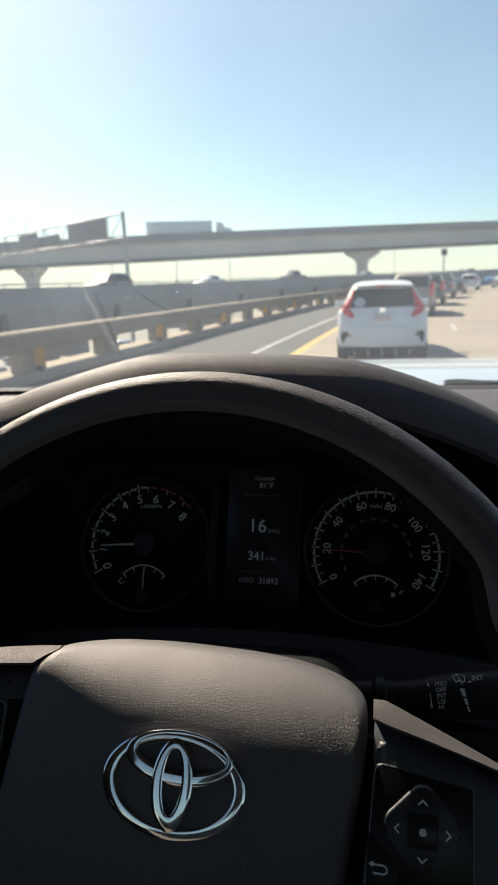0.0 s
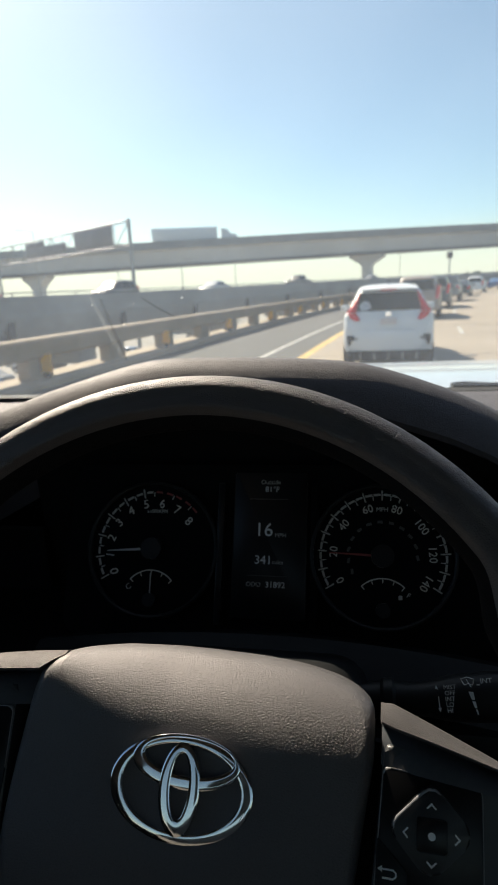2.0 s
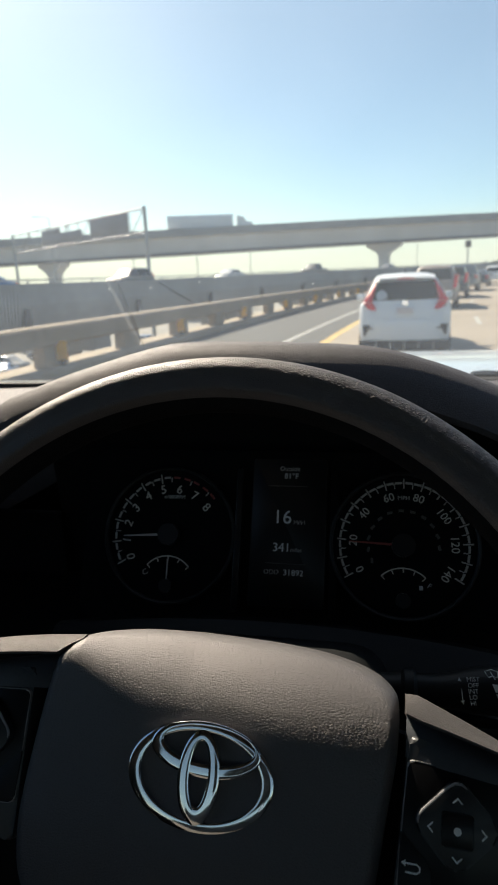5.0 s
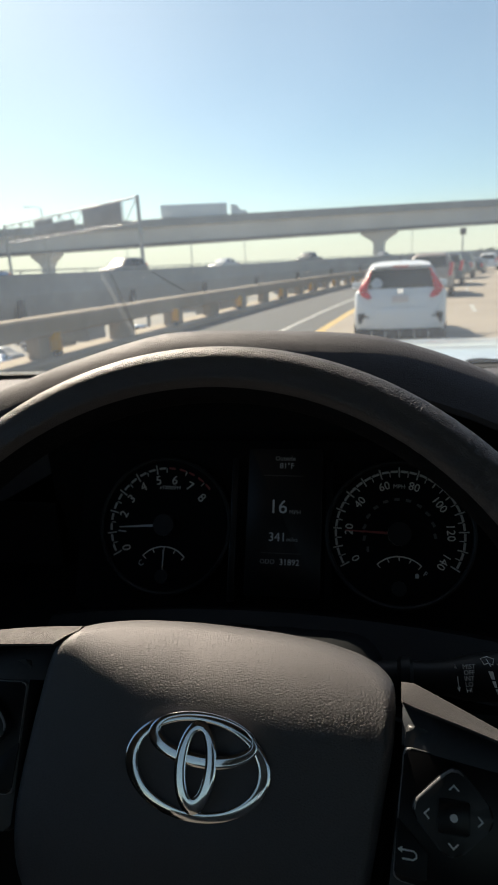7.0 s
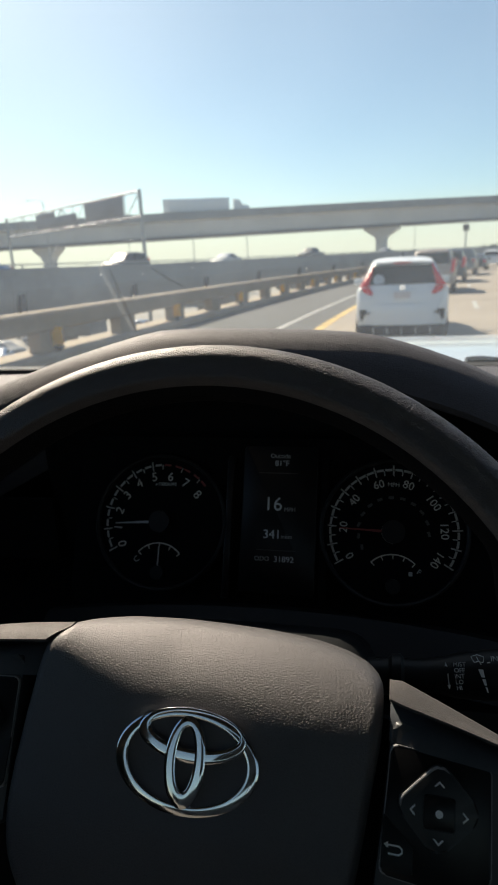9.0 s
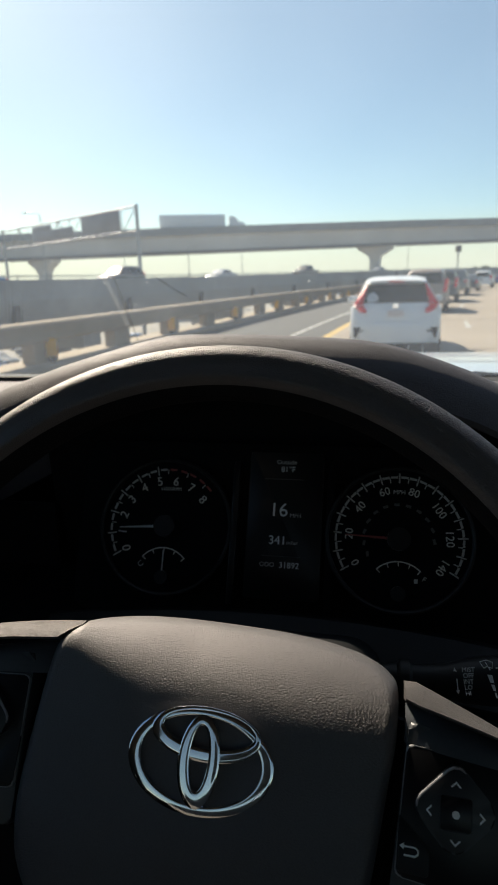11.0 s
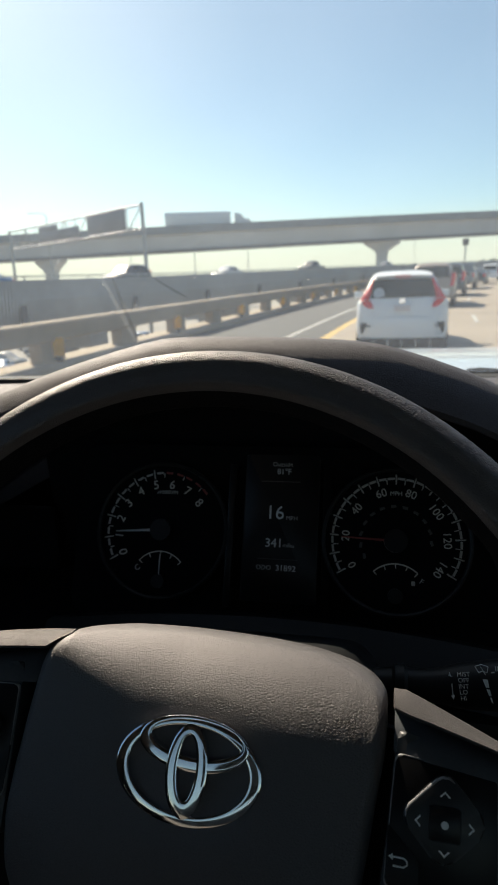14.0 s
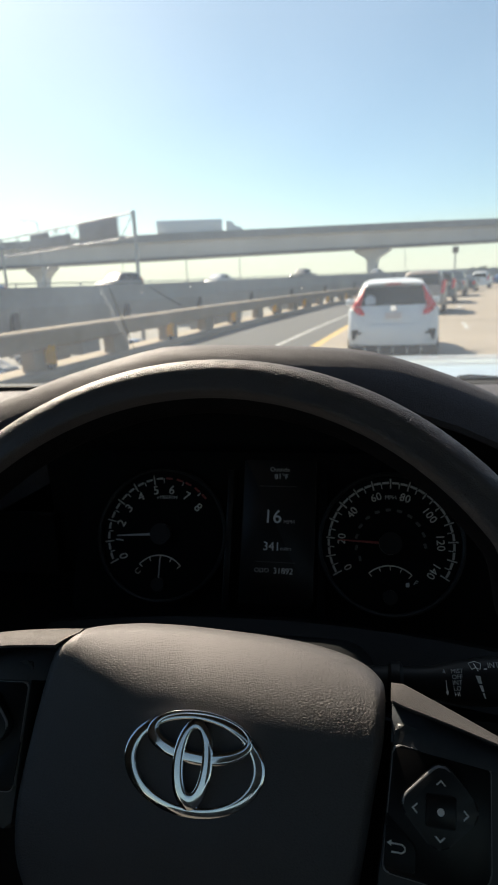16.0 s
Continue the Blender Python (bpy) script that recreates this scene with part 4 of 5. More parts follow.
PAINTS = {"white": paint("white_paint", (0.74, 0.77, 0.80)), "tan": paint("tan_paint", (0.36, 0.30, 0.26), rough=0.35), "dark": paint("dark_paint", (0.06, 0.065, 0.075)),
          "silver": paint("silver_paint", (0.45, 0.47, 0.50)), "blue": paint("blue_paint", (0.08, 0.17, 0.34)), "red": paint("red_paint", (0.42, 0.06, 0.05)),
          "grey": paint("grey_paint", (0.20, 0.21, 0.22))}


# ---------------------------------------------------------------- roads: all follow one bend to the right
def bend(y):
    """Sideways shift of the road at y metres ahead."""
    d = y - 14
    if d < 0:
        return 0.085 * d
    if d > 150:
        return 0.085 * 150 + 0.0016 * 150 ** 2 + (0.085 + 0.48) * (d - 150)
    return 0.085 * d + 0.0016 * d * d


def slope(y):
    return math.atan2(bend(y + 0.5) - bend(y - 0.5), 1)


def sweep(section, y0, y1, step=4.0, lift=None, bm=None):
    """A bar along the bend; section: a closed loop of (offset, height)."""
    n = max(1, round((y1 - y0) / step))
    rws = []
    for k in range(n + 1):
        y = y0 + (y1 - y0) * k / n
        h = lift(y) if lift else 0
        rws.append([(bend(y) + o, y, z + h) for o, z in section])
    return loft(rws, closed=True, caps=True, bm=bm)


ground = tagged(finish("ground", loft([[(x, y, -7.0) for x in (-4000, -300, 300, 4000)] for y in (-600, -100, 400, 4000)]), GROUND), kind="structure")
road = tagged(finish("road", sweep([(-1.32, -0.9), (17.5, -0.9), (17.5, 0), (-1.32, 0)], -20, 330), CONCRETE_ROAD), "sunlit tan concrete motorway lanes on a viaduct", "road", kind="structure")
shoulder = tagged(finish("road_shoulder", sweep([(-6.0, -0.9), (-1.321, -0.9), (-1.321, -0.006), (-6.0, -0.006)], -20, 330), ASPHALT), "dark grey asphalt shoulder beside the rail", "road shoulder", kind="structure")
part("edge_line", sweep([(-1.32, 0.0), (-1.10, 0.0), (-1.10, 0.005), (-1.32, 0.005)], -20, 200), YELLOW_PAINT, road, "yellow edge line")
part("edge_line", sweep([(-2.30, -0.006), (-2.17, -0.006), (-2.17, 0.0), (-2.30, 0.0)], -20, 200), WHITE_PAINT, shoulder, "white edge line")
dash_me = None
for lane in (2.55, 6.2, 9.85, 13.5):
    for k in range(12):
        y = 8.0 + 12.0 * k
        if dash_me is None:
            o = part("lane_dash", box(-0.06, 0.06, -1.5, 1.5, 0, 0.005), WHITE_PAINT, road, "white lane dash")
            dash_me = o.data
        else:
            o = new("lane_dash", dash_me)
            o.parent = road
        o.matrix_basis = pose(bend(y) + lane, y, 0.0, 0, 0, -math.degrees(slope(y)))
JOINT = material("joint_filler", (0.12, 0.11, 0.10), 0.9, vary=0.2, scale=5)
for k in range(14):
    y = 4.5 + 9.0 * k
    part("slab_joint", box(-1.25, 17.4, -0.012, 0.012, 0, 0.003), JOINT, road, m=pose(bend(y), y, 0.0, 0, 0, -math.degrees(slope(y))))

# ---------------------------------------------------------------- open concrete bridge rail
rail = thing("bridge_rail", "weathered tan concrete bridge rail on open posts", "bridge rail")
part("rail_beam", sweep([(-5.72, 0.52), (-5.36, 0.52), (-5.32, 0.56), (-5.32, 0.84), (-5.36, 0.88), (-5.72, 0.88)], -14, 260, 3), RAIL_CONCRETE, rail)
part("rail_curb", sweep([(-6.0, -0.5), (-5.18, -0.5), (-5.18, 0.10), (-5.24, 0.15), (-6.0, 0.15)], -14, 260, 3), CURB_CONCRETE, rail, "sunlit tan concrete curb")
post_me = None
for k in range(64):
    y = -2.0 + 3.0 * k
    m = pose(bend(y) - 5.53, y, 0.14, 0, 0, -math.degrees(slope(y)))
    if post_me is None:
        o = part("rail_post", box(-0.14, 0.14, -0.36, 0.36, 0, 0.39, 0.02), RAIL_CONCRETE, rail)
        post_me = o.data
    else:
        o = new("rail_post", post_me)
        o.parent = rail
    o.matrix_basis = m
marker = None
for k in range(14):
    y = 10.0 + 5.6 * k
    m = pose(bend(y) - 5.30, y, 0.15, 0, 0, -math.degrees(slope(y)))
    if marker is None:
        marker = thing("delineator", "flat orange plastic delineator standing on the curb", "delineator", m, "delineators along the rail")
        part("marker_face", box(-0.02, 0.02, -0.10, 0.10, 0.10, 0.44, 0.008), ORANGE, marker)
        part("marker_foot", box(-0.03, 0.03, -0.05, 0.05, 0.0, 0.10, 0.008), TYRE, marker)
        marker.rotation_euler.z += radians(-75)
    else:
        copy_thing(marker, m @ pose(0, 0, 0, 0, 0, -75))
far_rail = thing("road_barrier", "solid pale concrete barrier at the far road edge", "barrier")
part("barrier_wall", sweep([(17.1, 0), (17.5, 0), (17.45, 0.85), (17.25, 0.85)], -20, 330), RAIL_CONCRETE, far_rail)


# ---------------------------------------------------------------- the neighbouring ramp, with its parapet and piers
def ramp_rise(y):
    return 0.0 if y < 45 else 0.009 * (y - 45)


ramp = thing("ramp_viaduct", "grey concrete ramp viaduct with solid parapet on piers", "viaduct")
part("ramp_girder", sweep([(-29.5, -1.3), (-19.8, -1.3), (-19.2, -0.3), (-18.9, 0.55), (-18.9, 0.75), (-19.3, 1.0), (-29.5, 1.0)], -40, 330, 6, ramp_rise), WALL_CONCRETE, ramp)
part("ramp_parapet", sweep([(-19.22, 0.75), (-18.86, 0.75), (-18.92, 1.20), (-18.95, 1.78), (-19.18, 1.78)], -40, 330, 6, ramp_rise), WALL_CONCRETE, ramp)
part("ramp_parapet", sweep([(-29.5, 0.75), (-29.2, 0.75), (-29.25, 1.78), (-29.45, 1.78)], -40, 330, 6, ramp_rise), WALL_CONCRETE, ramp)
part("top_rail", sweep([(-19.10, 1.93), (-19.03, 1.93), (-19.03, 2.00), (-19.10, 2.00)], -10, 200, 6, ramp_rise), STEEL, ramp, "thin steel rail on the parapet")
tp = None
for k in range(70):
    y = -5 + 2.8 * k
    if tp is None:
        o = part("rail_stanchion", box(-0.03, 0.03, -0.04, 0.04, 0, 0.17), STEEL, ramp)
        tp = o.data
    else:
        o = new("rail_stanchion", tp)
        o.parent = ramp
    o.matrix_basis = pose(bend(y) - 19.06, y, 1.78 + ramp_rise(y))
DRAIN = material("dark_downpipe", (0.10, 0.10, 0.105), 0.7, vary=0.2, scale=3)
for k in range(16):
    y = 6 + 11.0 * k
    part("downpipe", box(-0.16, 0.10, -0.22, 0.22, -1.2, 0.55, 0.03), DRAIN, ramp, m=pose(bend(y) - 18.88, y, ramp_rise(y), 0, 0, -math.degrees(slope(y))))
for k in range(12):
    y = -10 + 24.0 * k
    b = box(-3.6, 3.6, -1.0, 1.0, -2.6, -1.25, 0.1)
    box(-1.3, 1.3, -0.8, 0.8, -7.1, -2.55, 0.15, bm=b)
    part("pier", b, WALL_CONCRETE, ramp, m=pose(bend(y) - 24.4, y, ramp_rise(y), 0, 0, -math.degrees(slope(y))))
for k in range(10):
    y = -8 + 22.0 * k
    tagged(finish("deck_pier", box(-2.0, 2.0, -0.9, 0.9, -7.1, -0.88, 0.1, ), WALL_CONCRETE, m=pose(bend(y) + 3, y, 0, 0, 0, -math.degrees(slope(y)))), "grey concrete pier under the motorway deck", "pier", "piers under the deck")

# ---------------------------------------------------------------- the flyover across the road
FX = np.array([-230.0, -89.0, -30.0, 5.6, 31.0, 75.0, 150.0])
FY = np.polyfit(FX, np.array([118.0, 137.0, 149.0, 164.0, 179.0, 207.0, 262.0]), 3)
FZ = np.polyfit(FX, np.array([6.0, 7.3, 8.6, 9.7, 10.6, 12.0, 13.5]), 2)


def fly(x, side, up):
    """A place on the flyover: x along it, side metres behind its near edge, up metres above its soffit."""
    y = float(np.polyval(FY, x))
    d = float(np.polyval(np.polyder(FY), x))
    q = math.hypot(1, d)
    return (x - side * d / q, y + side / q, float(np.polyval(FZ, x)) + up)


flyover = thing("flyover_bridge", "long grey concrete flyover on hammerhead piers", "flyover")
XS = [-230 + 10 * k for k in range(39)]


def fly_sweep(section):
    return loft([[fly(x, s, u) for s, u in section] for x in XS], closed=True, caps=True)


part("box_girder", fly_sweep([(2.4, 0), (10.6, 0), (11.6, 3.2), (1.4, 3.2)]), BRIDGE_CONCRETE, flyover)
part("soffit_band", fly_sweep([(2.0, -0.55), (11.0, -0.55), (11.0, -0.02), (2.0, -0.02)]), SOFFIT_SHADE, flyover, "dark band painted for the shaded underside of the girder")
part("deck_slab", fly_sweep([(0.1, 3.6), (1.4, 3.2), (11.6, 3.2), (12.9, 3.6), (12.9, 4.3), (0.1, 4.3)]), BRIDGE_CONCRETE, flyover)
part("parapet", fly_sweep([(0.0, 3.55), (0.35, 4.3), (0.35, 5.35), (0.05, 5.35), (-0.03, 4.2)]), PARAPET_CONCRETE, flyover, "grey concrete parapet")
part("parapet", fly_sweep([(12.65, 4.3), (13.0, 4.3), (12.95, 5.35), (12.7, 5.35)]), PARAPET_CONCRETE, flyover)
for x in range(-220, 150, 10):
    part("web_rib", loft([[fly(x + e, s, u) for e in (-0.15, 0.15)] for s, u in ((1.30, 3.2), (1.25, 3.2), (2.25, 0.05), (2.3, 0.05))]), BRIDGE_CONCRETE, flyover)
for x in (-160.0, -78.0, 4.0, 86.0):
    a, b = Vector(fly(x, 1.2, 0)), Vector(fly(x, 11.8, 0))
    z = a.z
    turn = math.degrees(math.atan(float(np.polyval(np.polyder(FY), x))))
    c = (a + b) / 2
    cap = loft([[(-w, -1.4, h), (w, -1.4, h), (w, 1.4, h), (-w, 1.4, h)] for w, h in ((1.45, -3.6), (1.6, -3.0), (4.6, -1.2), (4.8, -0.02))], closed=True, caps=True)
    part("pier_cap", cap, BRIDGE_CONCRETE, flyover, m=pose(c.x, c.y, z, 0, 0, turn - 38))
    part("pier_shaft", plate(rounded([(-1.35, -1.2), (1.35, -1.2), (1.35, 1.2), (-1.35, 1.2)], 0.25, 2), -7 - z, -3.4), BRIDGE_CONCRETE, flyover, m=pose(c.x, c.y, z, 0, 0, turn - 38))


# ---------------------------------------------------------------- vehicles
KINDS = {
    # y from the tail, half width, underside, belt, roof, half roof width
    "hatch": [(0.0, 0.64, 0.36, 0.58, 0.62, 0.58), (0.03, 0.76, 0.28, 0.80, 0.84, 0.66), (0.10, 0.82, 0.25, 0.98, 1.03, 0.66), (0.22, 0.845, 0.24, 1.0, 1.20, 0.61),
              (0.42, 0.85, 0.24, 1.0, 1.43, 0.575), (0.60, 0.85, 0.24, 1.0, 1.495, 0.56), (1.3, 0.85, 0.22, 0.98, 1.525, 0.57), (2.1, 0.85, 0.22, 0.95, 1.50, 0.57), (2.5, 0.85, 0.22, 0.95, 1.38, 0.58),
              (3.15, 0.85, 0.24, 0.93, 1.0, 0.66), (3.7, 0.82, 0.26, 0.80, 0.85, 0.66), (3.98, 0.72, 0.30, 0.60, 0.68, 0.60), (4.06, 0.58, 0.36, 0.5, 0.6, 0.5)],
    "suv": [(0.0, 0.74, 0.45, 0.75, 0.80, 0.70), (0.05, 0.88, 0.38, 1.02, 1.06, 0.76), (0.14, 0.93, 0.35, 1.12, 1.22, 0.74), (0.30, 0.95, 0.34, 1.13, 1.62, 0.68), (0.48, 0.95, 0.34, 1.13, 1.74, 0.66),
            (1.5, 0.95, 0.33, 1.11, 1.78, 0.67), (2.6, 0.95, 0.33, 1.09, 1.74, 0.66), (3.05, 0.95, 0.33, 1.09, 1.55, 0.68), (3.5, 0.95, 0.34, 1.08, 1.16, 0.76), (4.3, 0.93, 0.36, 0.98, 1.06, 0.76),
            (4.65, 0.82, 0.42, 0.75, 0.85, 0.70), (4.74, 0.66, 0.5, 0.62, 0.7, 0.6)],
    "sedan": [(0.0, 0.66, 0.36, 0.62, 0.66, 0.60), (0.05, 0.82, 0.28, 0.86, 0.92, 0.70), (0.12, 0.87, 0.25, 0.96, 1.02, 0.72), (0.55, 0.90, 0.24, 0.97, 1.05, 0.70), (0.95, 0.90, 0.23, 0.97, 1.28, 0.60),
              (1.35, 0.90, 0.22, 0.96, 1.42, 0.55), (2.1, 0.90, 0.22, 0.94, 1.45, 0.56), (2.7, 0.90, 0.22, 0.93, 1.36, 0.57), (3.4, 0.90, 0.23, 0.91, 0.98, 0.68), (4.2, 0.87, 0.25, 0.80, 0.86, 0.70),
              (4.62, 0.76, 0.30, 0.60, 0.68, 0.62), (4.72, 0.6, 0.36, 0.5, 0.58, 0.5)],
    "pickup": [(0.0, 0.80, 0.55, 0.98, 1.00, 0.80), (0.04, 0.92, 0.50, 1.10, 1.13, 0.86), (0.5, 0.96, 0.48, 1.15, 1.17, 0.88), (1.75, 0.97, 0.46, 1.16, 1.18, 0.88), (1.82, 0.97, 0.46, 1.16, 1.60, 0.70),
               (2.0, 0.97, 0.46, 1.16, 1.82, 0.68), (3.1, 0.97, 0.46, 1.15, 1.84, 0.68), (3.6, 0.97, 0.46, 1.14, 1.66, 0.70), (4.1, 0.97, 0.46, 1.13, 1.20, 0.80), (5.3, 0.95, 0.48, 1.05, 1.12, 0.80),
               (5.6, 0.86, 0.52, 0.80, 0.95, 0.74), (5.68, 0.7, 0.58, 0.7, 0.8, 0.66)],
}
WINDOW = {"hatch": (1.045, 1.385, 0.60, 0.53), "suv": (1.18, 1.62, 0.70, 0.62), "sedan": (1.06, 1.38, 0.62, 0.50), "pickup": (1.24, 1.72, 0.66, 0.60)}
SIDE = {"hatch": ((0.62, 1.38), (1.44, 2.35)), "suv": ((0.55, 1.45), (1.55, 2.4)), "sedan": ((1.25, 1.75), (1.82, 2.65)), "pickup": ((2.05, 2.7), (2.78, 3.5))}
AXLES = {"hatch": (0.62, 3.15, 0.30), "suv": (0.95, 3.75, 0.37), "sedan": (0.98, 3.72, 0.32), "pickup": (1.25, 4.75, 0.40)}


def tail_y(kind, z):
    s = KINDS[kind]
    top = next((i for i in range(1, len(s)) if s[i][4] <= s[i - 1][4]), len(s))
    return float(np.interp(z, [q[4] for q in s[:top]], [q[0] for q in s[:top]]))


def at_belt(kind, y, i):
    return float(np.interp(y, [q[0] for q in KINDS[kind]], [q[i] for q in KINDS[kind]]))


def vehicle(name, label, category, kind, color, m, group="", lights=True):
    v = thing(name, label, category, m, group)
    rws = []
    for y, w, zb, belt, roof, wr in KINDS[kind]:
        h = [(0, zb), (w * 0.82, zb), (w * 0.97, zb + 0.07), (w, zb + 0.2), (w, zb * 0.5 + belt * 0.5 + 0.04), (w * 0.985, belt - 0.04), (w * 0.95, belt),
             (wr + 0.03, max(belt, roof - 0.09)), (wr - 0.03, max(belt, roof - 0.03)), (wr * 0.7, roof), (0, roof + 0.012)]
        rws.append([(x, y, z) for x, z in h] + [(-x, y, z) for x, z in h[-2:0:-1]])
    body = loft(rws, closed=True)
    for end in (rws[0], rws[-1]):
        body.faces.new([body.verts.new(p) for p in end])
    part("body", body, PAINTS[color], v)
    z0, z1, w0, w1 = WINDOW[kind]
    if kind == "pickup":
        ry = lambda z: 1.82 + 0.16 * (z - 1.2) / 0.6
    elif kind == "sedan":
        ry = lambda z: 0.60 + (z - 1.06) * 2.0
    else:
        ry = lambda z: tail_y(kind, z)
    grid = []
    for i in range(7):
        z = z0 + (z1 - z0) * i / 6
        wz = w0 + (w1 - w0) * i / 6
        grid.append([(wz * s, ry(z) - 0.022 + 0.03 * s * s, z) for s in [(-1 + k / 4) for k in range(9)]])
    part("rear_window", loft(grid), CAR_GLASS, v, "dark tinted rear window")
    for sx in (-1, 1):
        for a, b in SIDE[kind]:
            g = []
            for k in range(5):
                y = a + (b - a) * k / 4
                wb, wt, belt, roof = at_belt(kind, y, 1) * 0.95, at_belt(kind, y, 5) + 0.03, at_belt(kind, y, 3), at_belt(kind, y, 4)
                zt = max(belt + 0.05, roof - 0.12)
                f = (zt - belt) / max(0.01, roof - 0.09 - belt)
                g.append([(sx * (wb + 0.012 - (wb - wt) * 0.12), y, belt + 0.12 * (roof - 0.09 - belt)), (sx * (wb + (wt - wb) * min(f, 0.97) + 0.012), y, zt)])
            part("side_window", loft(g), CAR_GLASS, v)
        for y in AXLES[kind][:2]:
            r = AXLES[kind][2]
            w = at_belt(kind, y, 1)
            wh = part("wheel", tube([(sx * (w - 0.20), y, r), (sx * (w - 0.03), y, r), (sx * (w + 0.012), y, r)], r, 24), TYRE, v)
            part("wheel_rim", tube([(sx * (w - 0.02), y, r), (sx * (w + 0.018), y, r)], r * 0.64, 20), WHEEL_METAL, wh)
        wy = SIDE[kind][1][1]
        part("wing_mirror", box(sx * (at_belt(kind, wy, 1) * 0.95), sx * (at_belt(kind, wy, 1) + 0.17), wy - 0.05, wy + 0.06, at_belt(kind, wy, 3) + 0.02, at_belt(kind, wy, 3) + 0.16, 0.03), PAINTS[color], v)
        if lights and kind != "hatch":
            zt, zb = at_belt(kind, 0.3, 3) - 0.02 + (0.25 if kind == "suv" else 0), at_belt(kind, 0.3, 3) - 0.30
            g = []
            for i in range(5):
                z = zb + (zt - zb) * i / 4
                y = tail_y(kind, z) if kind != "pickup" else 0.03
                wz = at_belt(kind, y + 0.08, 1)
                g.append([(sx * (wz + 0.012), y + 0.16, z), (sx * (wz - 0.03), y - 0.005, z), (sx * (wz - 0.16), y - 0.022, z)])
            part("tail_light", loft(g), RED_LENS, v, "red tail light")
    w = KINDS[kind][3][1]
    # on the hatch a black box for its lower bumper and the shade beneath
    part("rear_bumper", box(-w * 0.93, w * 0.93, -0.035, 0.14, KINDS[kind][2][2] - (0.13 if kind == "hatch" else 0), KINDS[kind][2][2] + (0.06 if kind == "hatch" else 0.26), 0.03), TYRE if kind in ("hatch",) else PAINTS[color], v, "lower bumper, blackened on the hatchback for the shade beneath")
    part("number_plate", box(-0.15, 0.15, tail_y(kind, 0.8) - 0.05, tail_y(kind, 0.8) - 0.02, 0.80, 0.92, 0.004), PLATE_GREY, v, "blank grey number plate")
    return v


def on_road(off, y, z=0.0, turn=0.0):
    return pose(bend(y) + off, y, z, 0, 0, -math.degrees(slope(y + 2)) + turn)


# the white hatchback straight ahead
fit = vehicle("hatchback", "small white hatchback with tall red tail lights, seen from behind", "car", "hatch", "white", pose(0.56, 11.6, 0, 0, 0, -1.5))
for sx in (-1, 1):
    g = []
    for z, xo, xi in ((1.405, 0.555, 0.530), (1.30, 0.615, 0.545), (1.18, 0.685, 0.575), (1.08, 0.745, 0.600), (1.02, 0.785, 0.600)):
        y = tail_y("hatch", z)
        g.append([(sx * (xo + 0.010), y + 0.10, z), (sx * xo, y + 0.005, z), (sx * (xi + xo) / 2, y - 0.036, z), (sx * xi, y - 0.030, z)])
    lamp = part("tail_light", loft(g), RED_LENS, fit, "tall red tail light")
    g = []
    for z, xo, xi in ((1.01, 0.770, 0.600), (0.95, 0.745, 0.560), (0.90, 0.690, 0.535), (0.87, 0.630, 0.530)):
        y = tail_y("hatch", z)
        g.append([(sx * xo, y + 0.03, z), (sx * (xo * 0.6 + xi * 0.4), y - 0.034, z), (sx * xi, y - 0.036, z)])
    part("lamp_foot", loft(g), RED_LENS, lamp)
    part("lamp_band", loft([[(sx * 0.74, 0.075, 0.90), (sx * 0.70, 0.015, 0.90)], [(sx * 0.785, 0.08, 0.985), (sx * 0.755, 0.04, 0.985)]]), CLEAR_LENS, lamp)
    skin = lambda x: -0.062 + 0.095 * (x / 0.8) ** 3
    g = [[(sx * x, skin(x), z) for x in np.linspace(xa, xb, 5).tolist()] for xa, xb, z in ((0.775, 0.635, 0.60), (0.768, 0.680, 0.49), (0.755, 0.725, 0.40))]
    part("bumper_vent", loft(g), TYRE, fit, "black triangular bumper vent")
rows = []
for k in range(17):
    x = -0.80 + 0.10 * k
    y = -0.032 + 0.095 * abs(x / 0.8) ** 3
    rows.append([(x, y + 0.03, 0.290), (x, y + 0.006, 0.31), (x, y, 0.40), (x, y - 0.004, 0.52), (x, y + 0.002, 0.63), (x, y + 0.020, 0.69), (x, y + 0.050, 0.71)])
part("bumper_skin", loft(rows), PAINTS["white"], fit)
part("brake_light", box(-0.15, 0.15, tail_y("hatch", 1.44) - 0.10, tail_y("hatch", 1.44) - 0.02, 1.425, 1.455, 0.01), RED_LENS, fit, "red high brake light")
part("roof_spoiler", loft([[(x, 0.36, 1.445 - 0.03 * abs(x)), (x, 0.30, 1.452 - 0.03 * abs(x)), (x, 0.55, 1.502 - 0.03 * abs(x))] for x in (-0.54, -0.3, 0, 0.3, 0.54)], caps=True), PAINTS["white"], fit)
y = tail_y("hatch", 1.10) - 0.034
part("window_sticker", loft([[(-0.43 + r * math.cos(a), y + 0.7 * 0.24 * r * math.sin(a) + 0.012, 1.13 + r * math.sin(a)) for a in (math.pi * k / 8 for k in range(16))] for r in (0.105, 0.001)], closed=True),
     STICKER, fit, "round pale sticker on the rear window")
part("tail_badge", plate(rounded([(-0.06, -0.045), (0.06, -0.045), (0.05, 0.045), (-0.05, 0.045)], 0.02), 0, 0.012), CHROME, fit, "small chrome badge", m=pose(0, 0.045, 0.99, 90, 0, 0))
part("tailgate_seam", tube([(-0.60, 0.045, 0.99), (-0.56, -0.012, 0.80), (-0.50, -0.014, 0.72), (0.50, -0.014, 0.72), (0.56, -0.012, 0.80), (0.60, 0.045, 0.99)], 0.0015, 5), SATIN_GREY, fit)
